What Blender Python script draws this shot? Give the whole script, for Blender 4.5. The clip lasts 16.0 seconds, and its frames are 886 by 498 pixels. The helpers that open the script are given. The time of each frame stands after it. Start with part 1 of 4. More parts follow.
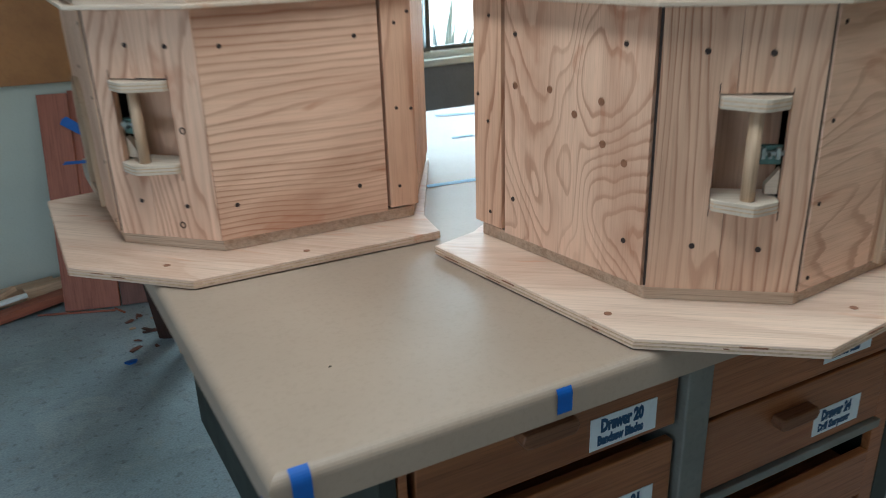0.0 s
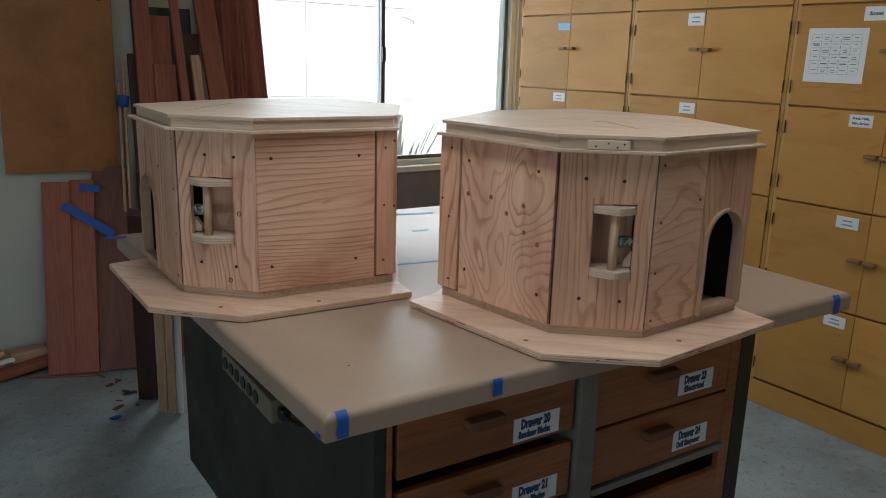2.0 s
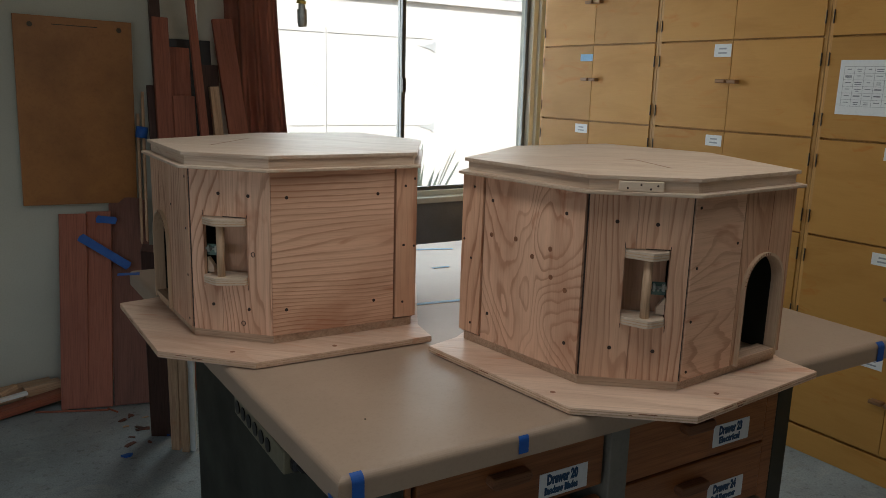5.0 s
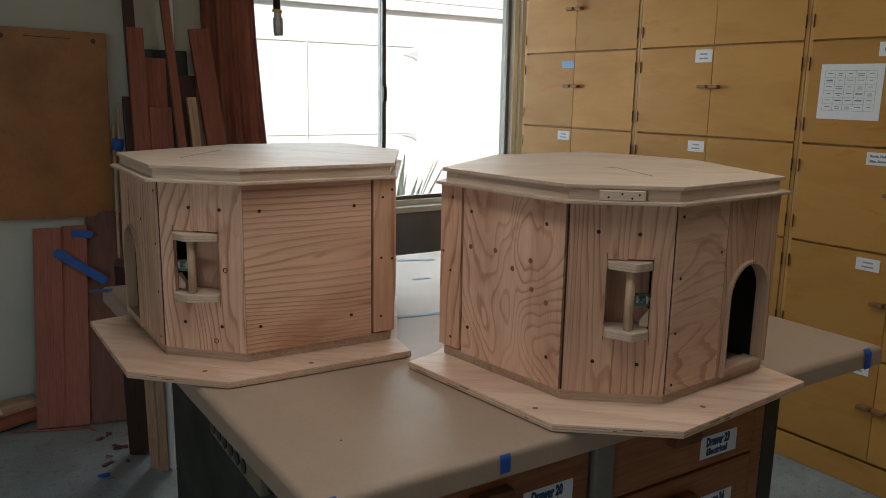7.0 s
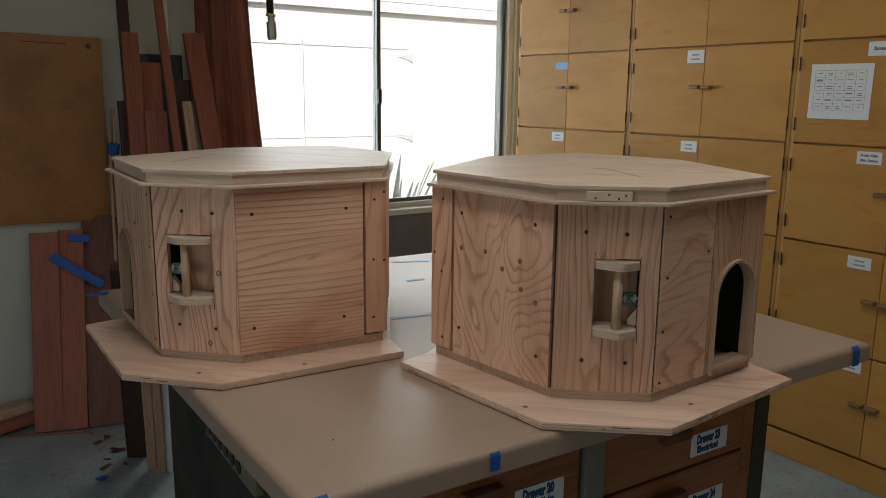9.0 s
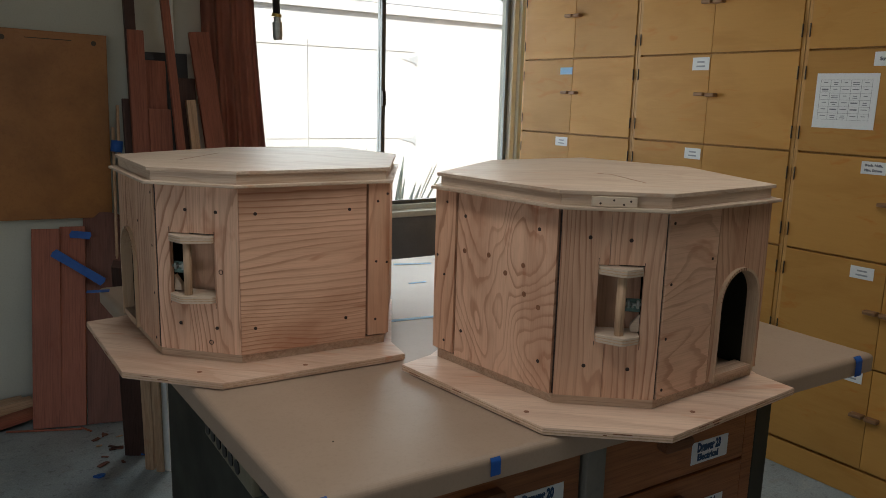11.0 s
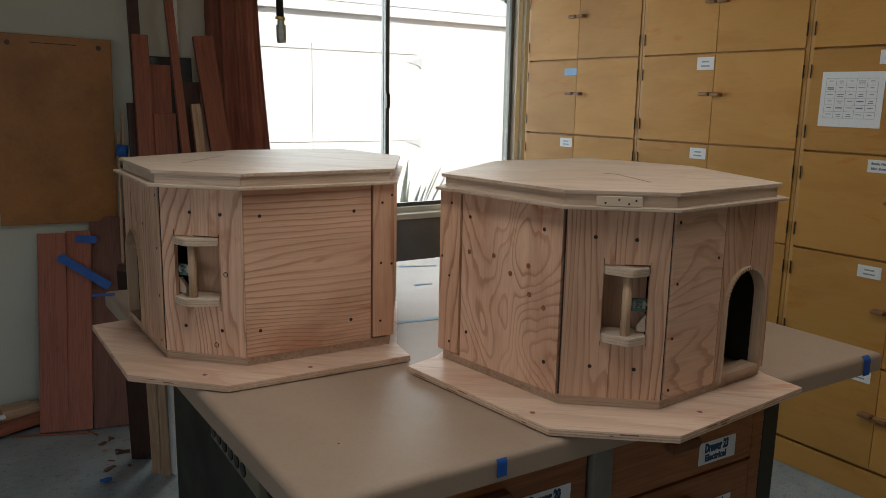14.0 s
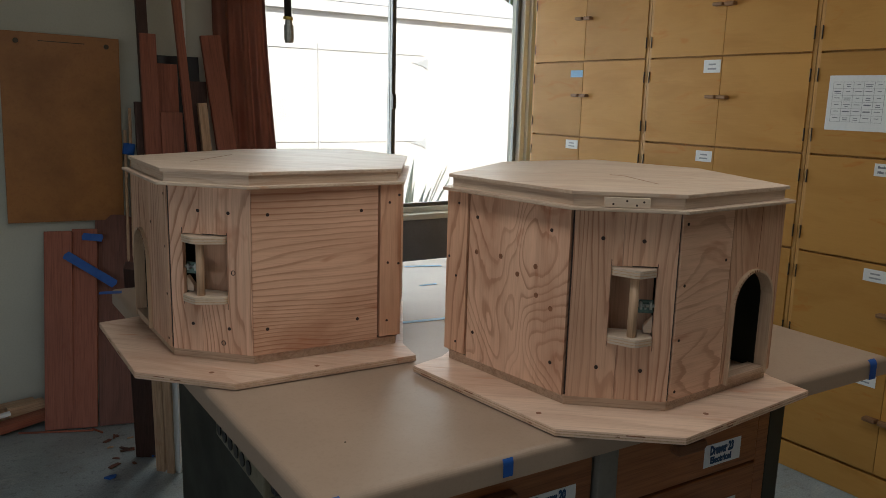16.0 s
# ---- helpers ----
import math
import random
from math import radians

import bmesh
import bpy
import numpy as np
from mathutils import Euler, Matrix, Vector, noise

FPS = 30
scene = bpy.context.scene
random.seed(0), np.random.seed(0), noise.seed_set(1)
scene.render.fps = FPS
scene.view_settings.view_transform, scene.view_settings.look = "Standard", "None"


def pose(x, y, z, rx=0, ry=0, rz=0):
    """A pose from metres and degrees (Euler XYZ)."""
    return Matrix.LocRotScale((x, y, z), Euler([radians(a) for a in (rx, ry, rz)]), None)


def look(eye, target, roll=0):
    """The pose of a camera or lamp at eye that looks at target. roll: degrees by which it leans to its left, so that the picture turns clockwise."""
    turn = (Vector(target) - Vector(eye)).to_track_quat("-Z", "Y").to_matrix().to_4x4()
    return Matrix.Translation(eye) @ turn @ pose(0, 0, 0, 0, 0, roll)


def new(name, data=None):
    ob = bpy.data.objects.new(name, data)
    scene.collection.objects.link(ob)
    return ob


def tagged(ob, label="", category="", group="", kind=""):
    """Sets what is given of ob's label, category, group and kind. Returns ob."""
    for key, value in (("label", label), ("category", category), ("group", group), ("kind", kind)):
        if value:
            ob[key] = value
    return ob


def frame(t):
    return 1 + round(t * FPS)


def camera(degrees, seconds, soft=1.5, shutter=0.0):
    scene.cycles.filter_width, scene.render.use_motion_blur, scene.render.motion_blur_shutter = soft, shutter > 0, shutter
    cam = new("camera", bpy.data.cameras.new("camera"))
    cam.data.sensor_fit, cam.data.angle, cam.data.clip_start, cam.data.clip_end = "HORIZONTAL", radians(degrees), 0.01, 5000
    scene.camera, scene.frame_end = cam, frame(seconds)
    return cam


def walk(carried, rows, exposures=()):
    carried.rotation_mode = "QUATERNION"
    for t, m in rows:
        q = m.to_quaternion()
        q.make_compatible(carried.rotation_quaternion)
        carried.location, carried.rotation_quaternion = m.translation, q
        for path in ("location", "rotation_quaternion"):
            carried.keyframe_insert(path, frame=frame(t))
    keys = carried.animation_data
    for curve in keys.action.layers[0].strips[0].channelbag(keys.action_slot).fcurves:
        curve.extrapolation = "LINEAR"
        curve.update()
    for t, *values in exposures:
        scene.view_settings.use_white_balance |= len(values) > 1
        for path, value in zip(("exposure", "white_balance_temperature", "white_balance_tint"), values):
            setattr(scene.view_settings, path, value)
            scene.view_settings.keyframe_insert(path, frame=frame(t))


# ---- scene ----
cam = camera(59.6, 16.0, soft=0.8, shutter=0.5)
PATH = [
    (0, (0.121, 0.135, 1.36), (1.036, 1.754, 0.626), -1.9),
    (0.2, (0.065, 0.062, 1.377), (0.984, 1.703, 0.694), -1.2),
    (0.5, (-0.034, -0.008, 1.401), (0.901, 1.654, 0.796), -0.2),
    (0.7, (-0.111, -0.034, 1.405), (0.892, 1.593, 0.815), 0.9),
    (1, (-0.192, -0.078, 1.406), (0.9, 1.499, 0.838), 2.9),
    (1.2, (-0.218, -0.115, 1.406), (0.883, 1.467, 0.871), 3.7),
    (1.5, (-0.246, -0.182, 1.44), (0.864, 1.407, 0.946), 2.3),
    (2, (-0.222, -0.281, 1.453), (0.886, 1.313, 0.972), 1.6),
    (2.5, (-0.182, -0.293, 1.465), (0.923, 1.309, 1.002), 1.8),
    (3, (-0.188, -0.308, 1.464), (0.91, 1.31, 1.041), 1.3),
    (3.5, (-0.195, -0.304, 1.461), (0.891, 1.322, 1.04), 1.5),
    (4, (-0.195, -0.276, 1.463), (0.885, 1.355, 1.046), 1.8),
    (4.2, (-0.196, -0.254, 1.465), (0.882, 1.377, 1.045), 1.8),
    (6.5, (-0.147, -0.189, 1.47), (0.942, 1.441, 1.073), 0.9),
    (7, (-0.146, -0.183, 1.47), (0.961, 1.435, 1.075), 1.0),
    (7.5, (-0.138, -0.197, 1.47), (0.979, 1.413, 1.073), 1.2),
    (8, (-0.138, -0.22, 1.474), (0.975, 1.394, 1.081), 0.9),
    (8.5, (-0.14, -0.215, 1.473), (0.967, 1.403, 1.081), 0.3),
    (9, (-0.143, -0.206, 1.473), (0.968, 1.411, 1.082), 0.6),
    (11.5, (-0.145, -0.198, 1.471), (0.964, 1.422, 1.088), 1.6),
    (12, (-0.143, -0.195, 1.47), (0.965, 1.426, 1.087), 1.6),
    (12.5, (-0.144, -0.194, 1.469), (0.96, 1.43, 1.086), 1.7),
    (13, (-0.143, -0.193, 1.467), (0.958, 1.432, 1.086), 1.7),
    (13.5, (-0.144, -0.193, 1.467), (0.955, 1.434, 1.086), 1.5),
    (14, (-0.142, -0.198, 1.468), (0.957, 1.43, 1.091), 1.1),
    (14.5, (-0.142, -0.197, 1.467), (0.954, 1.433, 1.092), 1.1),
    (15, (-0.144, -0.197, 1.467), (0.951, 1.435, 1.091), 1.3),
    (15.5, (-0.146, -0.196, 1.466), (0.947, 1.436, 1.09), 1.4),
    (16, (-0.15, -0.197, 1.466), (0.942, 1.437, 1.092), 1.5),
]
walk(cam, [(t, look(eye, target, roll)) for t, eye, target, roll in PATH], exposures=[(0, 0.90, 5300, -2), (0.5, 0.88, 5400, -2), (1, 0.68, 5700, 2), (1.5, 0.42, 5900, 6), (2, 0.18, 6050, 8), (3, -0.10, 6250, 9), (4, -0.17, 6350, 9), (6.5, -0.15, 6450, 10), (16, -0.15, 6500, 10)])

# ---------------------------------------------------------------- world, sun, large lights
world = bpy.data.worlds.new("world")
scene.world = world
world.use_nodes = True
wn = world.node_tree
sky = wn.nodes.new("ShaderNodeTexSky")
sky.sky_type = "NISHITA"
sky.sun_disc = False
SUN_EL, SUN_AZ = radians(36), radians(155)
sky.sun_elevation, sky.sun_rotation = SUN_EL, SUN_AZ
wn.nodes["Background"].inputs[1].default_value = 0.15
wn.links.new(sky.outputs[0], wn.nodes["Background"].inputs[0])

sun = new("sun", bpy.data.lights.new("sun", "SUN"))
sun.data.energy, sun.data.angle, sun.data.color = 5.0, radians(0.6), (1.0, 0.95, 0.87)
sun_dir = Vector((math.sin(SUN_AZ) * math.cos(SUN_EL), math.cos(SUN_AZ) * math.cos(SUN_EL), math.sin(SUN_EL)))
sun.matrix_world = look(sun_dir * 20, (0, 0, 0))


def area(name, eye, target, sx, sy, watts, colour):
    data = bpy.data.lights.new(name, "AREA")
    data.shape, data.size, data.size_y, data.energy, data.color = "RECTANGLE", sx, sy, watts, colour
    ob = new(name, data)
    ob.matrix_world = look(eye, target)
    return ob


WIN_X0, WIN_X1, WIN_Z0, WIN_Z1 = 1.08, 3.068, 0.812, 2.25
WALL_Y, BACK_Y, LEFT_X, RIGHT_X, TOP_Z = 3.68, -4.2, -3.2, 3.36, 2.9
# window daylight; fill light added at unseen west and south openings and overhead battens
area("window_daylight", ((WIN_X0 + WIN_X1) / 2, WALL_Y + 0.13, 1.56), ((WIN_X0 + WIN_X1) / 2, 0, 1.3), 1.8, 1.35, 38, (0.93, 1.0, 0.98))
area("west_opening_fill", (LEFT_X - 0.05, 0.2, 1.42), (0, 0.2, 1.1), 2.6, 1.0, 15.0, (0.98, 0.98, 1.0))
area("south_doorway_fill", (-1.2, BACK_Y - 0.05, 1.4), (-1.2, 0, 1.3), 2.4, 2.2, 1, (0.98, 0.98, 1.0))
FILL_LAMPS, FILL_LAMP_Z = ((0.30, 0.80, 7.8), (1.46, 0.50, 6.6), (2.25, 2.00, 0.4)), 2.35
for lx, ly, watts in FILL_LAMPS:
    area("overhead_fill", (lx, ly, FILL_LAMP_Z - 0.082), (lx, ly, 0), 0.26, 1.2, watts, (1.0, 0.97, 0.93))


# ---------------------------------------------------------------- materials
def material(name):
    m = bpy.data.materials.new(name)
    m.use_nodes = True
    return m, m.node_tree, m.node_tree.nodes["Principled BSDF"]


def node(tree, kind, **values):
    n = tree.nodes.new(kind)
    for k, v in values.items():
        n.inputs[k].default_value = v
    return n


def math_node(tree, op, a, b=None):
    n = tree.nodes.new("ShaderNodeMath")
    n.operation = op
    for i, v in enumerate((a, b)):
        if v is None:
            continue
        if isinstance(v, (int, float)):
            n.inputs[i].default_value = v
        else:
            tree.links.new(v, n.inputs[i])
    return n.outputs[0]


def ramp(tree, fac, stops):
    n = tree.nodes.new("ShaderNodeValToRGB")
    els = n.color_ramp.elements
    while len(els) < len(stops):
        els.new(0.5)
    for e, (p, c) in zip(els, stops):
        e.position, e.color = p, (*c, 1)
    tree.links.new(fac, n.inputs[0])
    return n.outputs[0]


def mixed(tree, a, b, fac, mode="MIX"):
    n = tree.nodes.new("ShaderNodeMix")
    n.data_type, n.blend_type = "RGBA", mode
    for sock, v in ((n.inputs[6], a), (n.inputs[7], b), (n.inputs[0], fac)):
        if isinstance(v, (int, float)):
            sock.default_value = v
        elif isinstance(v, tuple):
            sock.default_value = (*v, 1)
        else:
            tree.links.new(v, sock)
    return n.outputs[2]


def coords(tree, scale, shift=True):
    tc = tree.nodes.new("ShaderNodeTexCoord")
    out = tc.outputs["Object"]
    if shift:
        info = tree.nodes.new("ShaderNodeObjectInfo")
        add = tree.nodes.new("ShaderNodeVectorMath")
        add.operation = "ADD"
        r = math_node(tree, "MULTIPLY", info.outputs["Random"], 37.0)
        comb = tree.nodes.new("ShaderNodeCombineXYZ")
        for i in range(3):
            tree.links.new(math_node(tree, "MULTIPLY", r, (1.0, 1.7, 0.6)[i]), comb.inputs[i])
        tree.links.new(out, add.inputs[0])
        tree.links.new(comb.outputs[0], add.inputs[1])
        out = add.outputs[0]
    mp = tree.nodes.new("ShaderNodeMapping")
    mp.inputs["Scale"].default_value = scale
    tree.links.new(out, mp.inputs[0])
    return mp.outputs[0]


def noise_tex(tree, vec, scale=1.0, detail=3.0, rough=0.5, distortion=0.0):
    n = node(tree, "ShaderNodeTexNoise", Scale=scale, Detail=detail, Roughness=rough, Distortion=distortion)
    tree.links.new(vec, n.inputs["Vector"])
    return n.outputs["Fac"]


def bump(tree, bsdf, height, strength, distance=0.002):
    b = node(tree, "ShaderNodeBump", Strength=strength, Distance=distance)
    tree.links.new(height, b.inputs["Height"])
    tree.links.new(b.outputs[0], bsdf.inputs["Normal"])


def axes(axis, along, across):
    return tuple(along if a == axis else across for a in "XYZ")


def wood(name, light, dark, axis="Z", rings=16.0, across=4.0, along=0.9, amount=0.55, rough=0.6, stain=0.25, coat=0.0, lin=0.0, tone=0.10, fleck=1.0, gloss=0.5):
    """Sawn or peeled wood: growth lines are the contours of a stretched field, over fine fibres and broad stains."""
    m, t, b = material(name)
    field = noise_tex(t, coords(t, axes(axis, along, across)), 1.0, 2.0, 0.42, 0.5)
    wobble = noise_tex(t, coords(t, axes(axis, 11, 70)), 1.0, 2, 0.5)
    tc = t.nodes.new("ShaderNodeTexCoord")
    sep = t.nodes.new("ShaderNodeSeparateXYZ")
    t.links.new(tc.outputs["Object"], sep.inputs[0])
    straight = math_node(t, "MULTIPLY", sep.outputs["X" if axis == "Z" else "Z"], lin)
    phase = math_node(t, "ADD", math_node(t, "MULTIPLY", field, rings), math_node(t, "MULTIPLY", wobble, 0.45))
    lines = math_node(t, "FRACT", math_node(t, "ADD", phase, straight))
    band = ramp(t, lines, [(0.0, (0.04, 0.04, 0.04)), (0.45, (0.10, 0.10, 0.10)), (0.66, (0.32, 0.32, 0.32)), (0.76, (0.95, 0.95, 0.95)), (0.90, (1, 1, 1)), (0.94, (0.12, 0.12, 0.12)), (1.0, (0.04, 0.04, 0.04))])
    fade = noise_tex(t, coords(t, axes(axis, 3.5, 9)), 1.0, 2, 0.5)
    strength = ramp(t, fade, [(0.32, (0.30,) * 3), (0.62, (1.0,) * 3)])
    fibre = noise_tex(t, coords(t, axes(axis, 9, 480)), 1.0, 3, 0.65)
    broad = noise_tex(t, coords(t, axes(axis, 2.2, 7.5)), 1.0, 4, 0.6, 0.6)
    flame = noise_tex(t, coords(t, axes(axis, 4.0, 16)), 1.0, 3, 0.6, 1.2)
    col = mixed(t, light, dark, math_node(t, "MULTIPLY", math_node(t, "MULTIPLY", band, strength), amount))
    streak = noise_tex(t, coords(t, axes(axis, 5, 150)), 1.0, 3, 0.6, 0.3)
    col = mixed(t, col, ramp(t, streak, [(0.30, (1.14, 1.13, 1.12)), (0.50, (1.0, 1.0, 1.0)), (0.68, (0.80, 0.75, 0.71))]), fleck, "MULTIPLY")
    col = mixed(t, col, tuple(c * 0.5 for c in dark), math_node(t, "MULTIPLY", ramp(t, fibre, [(0.52, (0, 0, 0)), (0.68, (1, 1, 1))]), 0.46 * fleck))
    col = mixed(t, col, dark, math_node(t, "MULTIPLY", ramp(t, broad, [(0.46, (0, 0, 0)), (0.70, (1, 1, 1))]), stain))
    warm = (min(dark[0] * 1.25, 1), dark[1] * 1.0, dark[2] * 0.85)
    col = mixed(t, col, warm, math_node(t, "MULTIPLY", ramp(t, flame, [(0.60, (0, 0, 0)), (0.72, (1, 1, 1))]), stain * 1.2))
    info = t.nodes.new("ShaderNodeObjectInfo")
    shade = ramp(t, info.outputs["Random"], [(0.0, (1 - tone,) * 3), (1.0, (1.0,) * 3)])
    col = mixed(t, col, shade, 1.0, "MULTIPLY")
    t.links.new(col, b.inputs["Base Color"])
    t.links.new(ramp(t, fibre, [(0.3, (rough - 0.1,) * 3), (0.8, (rough + 0.1,) * 3)]), b.inputs["Roughness"])
    b.inputs["Specular IOR Level"].default_value = gloss
    b.inputs["Coat Weight"].default_value = coat
    b.inputs["Coat Roughness"].default_value = 0.3
    bump(t, b, math_node(t, "ADD", math_node(t, "MULTIPLY", fibre, 0.8), math_node(t, "MULTIPLY", band, 0.2)), 0.16, 0.0008)
    return m


def surface(name, colour, second=None, scale=6.0, amount=0.5, rough=0.5, metal=0.0, relief=0.1, fine=90.0, coat=0.0):
    """Paint, paper, metal, plastic or fabric: broad stains over fine grain."""
    m, t, b = material(name)
    second = second or tuple(c * 0.75 for c in colour)
    broad = noise_tex(t, coords(t, (1, 1, 1)), scale, 4, 0.6)
    grain = noise_tex(t, coords(t, (1, 1, 1)), fine, 2, 0.6)
    col = mixed(t, colour, second, math_node(t, "MULTIPLY", ramp(t, broad, [(0.4, (0, 0, 0)), (0.68, (1, 1, 1))]), amount))
    col = mixed(t, col, tuple(c * 0.8 for c in second), math_node(t, "MULTIPLY", ramp(t, grain, [(0.5, (0, 0, 0)), (0.7, (1, 1, 1))]), 0.25))
    t.links.new(col, b.inputs["Base Color"])
    t.links.new(ramp(t, broad, [(0.3, (max(rough - 0.08, 0),) * 3), (0.7, (min(rough + 0.08, 1),) * 3)]), b.inputs["Roughness"])
    b.inputs["Metallic"].default_value = metal
    b.inputs["Coat Weight"].default_value = coat
    bump(t, b, grain, relief, 0.001)
    return m


FIR = ((0.75, 0.475, 0.322), (0.31, 0.112, 0.046))
PLY_V = wood("fir_plywood_upright", *FIR, axis="Z", rings=24, across=5.0, along=1.1, amount=0.70, lin=46, stain=0.38, fleck=0.4)
PLY_WILD = wood("fir_plywood_wild_grain", *FIR, axis="Z", rings=34, across=4.0, along=1.8, amount=0.64, lin=16, stain=0.46, fleck=0.35)
PLY_H = wood("fir_plywood_lying", *FIR, axis="X", rings=15, across=3.6, along=1.4, amount=0.68, lin=80, stain=0.52, fleck=0.4)
PLY_TOP = wood("fir_plywood_sheet", (0.75, 0.555, 0.415), (0.48, 0.265, 0.165), axis="X", rings=7, across=5.0, along=1.4, amount=0.38, stain=0.6, lin=0, rough=0.5, fleck=0.5)
PLY_CALM = wood("fir_plywood_calm", *FIR, axis="X", rings=16, across=5.0, along=1.6, amount=0.52, lin=20, stain=0.36, fleck=0.35)
LID = wood("pale_lid_plywood", (0.60, 0.475, 0.36), (0.43, 0.285, 0.19), axis="X", rings=8, across=5.0, along=1.6, amount=0.5, stain=0.55, rough=0.5, fleck=0.6)
BOARD_V = wood("fir_board", (0.69, 0.420, 0.272), (0.30, 0.108, 0.045), axis="Z", rings=16, across=6, along=0.9, lin=52, amount=0.72, stain=0.30, fleck=0.4)
STRIP = wood("fir_strip", (0.54, 0.38, 0.26), (0.38, 0.23, 0.14), axis="X", rings=6, across=8, along=0.8, amount=0.4)
PALE = wood("pale_birch", (0.62, 0.50, 0.38), (0.48, 0.36, 0.25), axis="X", rings=6, across=14, along=0.9, amount=0.4, fleck=0.4)
ARCH = wood("bent_trim_wood", (0.56, 0.40, 0.27), (0.42, 0.27, 0.165), axis="Z", rings=6, across=20, along=1, amount=0.35, fleck=0.5)
DOWEL = wood("dowel_wood", (0.58, 0.40, 0.26), (0.46, 0.28, 0.16), axis="Z", rings=6, across=20, along=1, amount=0.35)
DRAWER = wood("drawer_plywood", (0.35, 0.125, 0.040), (0.20, 0.066, 0.021), axis="X", rings=8, across=4, along=0.6, amount=0.45, rough=0.45, stain=0.35, tone=0.18)
LOCKER = wood("varnished_plywood", (0.56, 0.292, 0.075), (0.42, 0.195, 0.040), axis="Y", rings=4, across=1.6, along=1.0, amount=0.22, rough=0.52, stain=0.55, coat=0.0, tone=0.2, gloss=0.22, fleck=0.1)
LOCKER_EDGE = wood("varnished_frame", (0.55, 0.30, 0.085), (0.44, 0.22, 0.055), axis="Z", rings=4, across=6, along=0.7, amount=0.3, rough=0.5)
PULL = wood("pull_wood", (0.20, 0.080, 0.033), (0.12, 0.045, 0.018), axis="X", rings=5, across=12, along=1, amount=0.4)
KNOB = wood("latch_wood", (0.30, 0.155, 0.065), (0.16, 0.075, 0.03), axis="Y", rings=6, across=16, along=2, amount=0.5)
REDWOOD = wood("redwood", (0.34, 0.108, 0.060), (0.20, 0.056, 0.030), axis="Z", rings=8, across=6, along=0.4, amount=0.5, stain=0.4)
REDWOOD_DARK = wood("dark_redwood", (0.068, 0.028, 0.019), (0.038, 0.014, 0.009), axis="Z", rings=8, across=6, along=0.4, amount=0.5, stain=0.5)
REDWOOD_MID = wood("brown_redwood", (0.17, 0.062, 0.038), (0.10, 0.033, 0.02), axis="Z", rings=8, across=6, along=0.4, amount=0.5, stain=0.5)
LUMBER = wood("pale_lumber", (0.56, 0.37, 0.23), (0.38, 0.21, 0.11), axis="Z", rings=8, across=9, along=0.5, amount=0.5)
HARDBOARD = surface("brown_hardboard", (0.34, 0.142, 0.036), (0.22, 0.088, 0.021), 4.0, 0.9, 0.42, relief=0.05)
PAPER = surface("kraft_paper", (0.37, 0.275, 0.20), (0.33, 0.24, 0.172), 2.2, 0.7, 0.48, relief=0.05, fine=160)
TAPE = surface("blue_tape", (0.010, 0.095, 0.38), (0.008, 0.07, 0.30), 25, 0.6, 0.6, relief=0.15)
TAPE_PALE = surface("pale_blue_tape", (0.24, 0.46, 0.70), None, 25, 0.4, 0.6)
# bench paint; also stands in for shade inside the house entries
BENCH_DARK_AND_SHADE = surface("dark_green_paint_and_shade", (0.025, 0.026, 0.017), (0.015, 0.016, 0.010), 4, 0.7, 0.55, relief=0.08)
BENCH_GREY = surface("grey_paint", (0.20, 0.185, 0.155), (0.13, 0.12, 0.10), 8, 0.6, 0.55, relief=0.1)
BLACK = surface("black_plastic", (0.012, 0.012, 0.013), None, 20, 0.3, 0.4)
IVORY = surface("putty_enamel", (0.20, 0.18, 0.115), (0.15, 0.13, 0.085), 12, 0.5, 0.4)
STEEL = surface("zinc_steel", (0.45, 0.47, 0.44), (0.25, 0.27, 0.25), 40, 0.5, 0.35, metal=0.9)
LATCH = surface("green_zinc", (0.12, 0.19, 0.165), (0.06, 0.09, 0.08), 60, 0.5, 0.4, metal=0.6)
BRASS = surface("brass", (0.45, 0.33, 0.08), None, 40, 0.5, 0.35, metal=0.9)
BRONZE = surface("dark_hinge_metal", (0.075, 0.055, 0.035), None, 40, 0.5, 0.45, metal=0.6)
ALU = surface("grey_aluminium", (0.13, 0.14, 0.145), (0.09, 0.10, 0.10), 14, 0.5, 0.4, metal=0.5)
CARD = surface("white_card", (0.74, 0.76, 0.76), (0.68, 0.70, 0.71), 10, 0.5, 0.7, relief=0.03)
INK = surface("blue_ink", (0.016, 0.060, 0.135), None, 30, 0.2, 0.6)
INK_PALE = surface("faded_ink", (0.30, 0.32, 0.35), None, 30, 0.2, 0.6)
INK_GREY = surface("grey_ink", (0.17, 0.18, 0.21), None, 30, 0.2, 0.6)
HOLE_AND_GAP_SHADE = surface("screw_hole_and_gap_shade", (0.035, 0.016, 0.010), None, 60, 0.5, 0.7)
KNOT = surface("wood_knot", (0.27, 0.115, 0.055), (0.14, 0.058, 0.028), 90, 0.7, 0.65)
CURTAIN = surface("brown_curtain", (0.20, 0.090, 0.060), (0.15, 0.062, 0.042), 5, 0.6, 0.85, relief=0.3, fine=300)
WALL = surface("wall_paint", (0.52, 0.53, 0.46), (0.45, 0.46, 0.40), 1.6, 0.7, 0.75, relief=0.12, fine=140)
WALL_LOW = surface("dark_grey_board", (0.21, 0.218, 0.235), (0.15, 0.155, 0.168), 3, 0.7, 0.6)
SILL = surface("pale_sill_paint", (0.66, 0.67, 0.62), (0.56, 0.57, 0.52), 6, 0.5, 0.55)
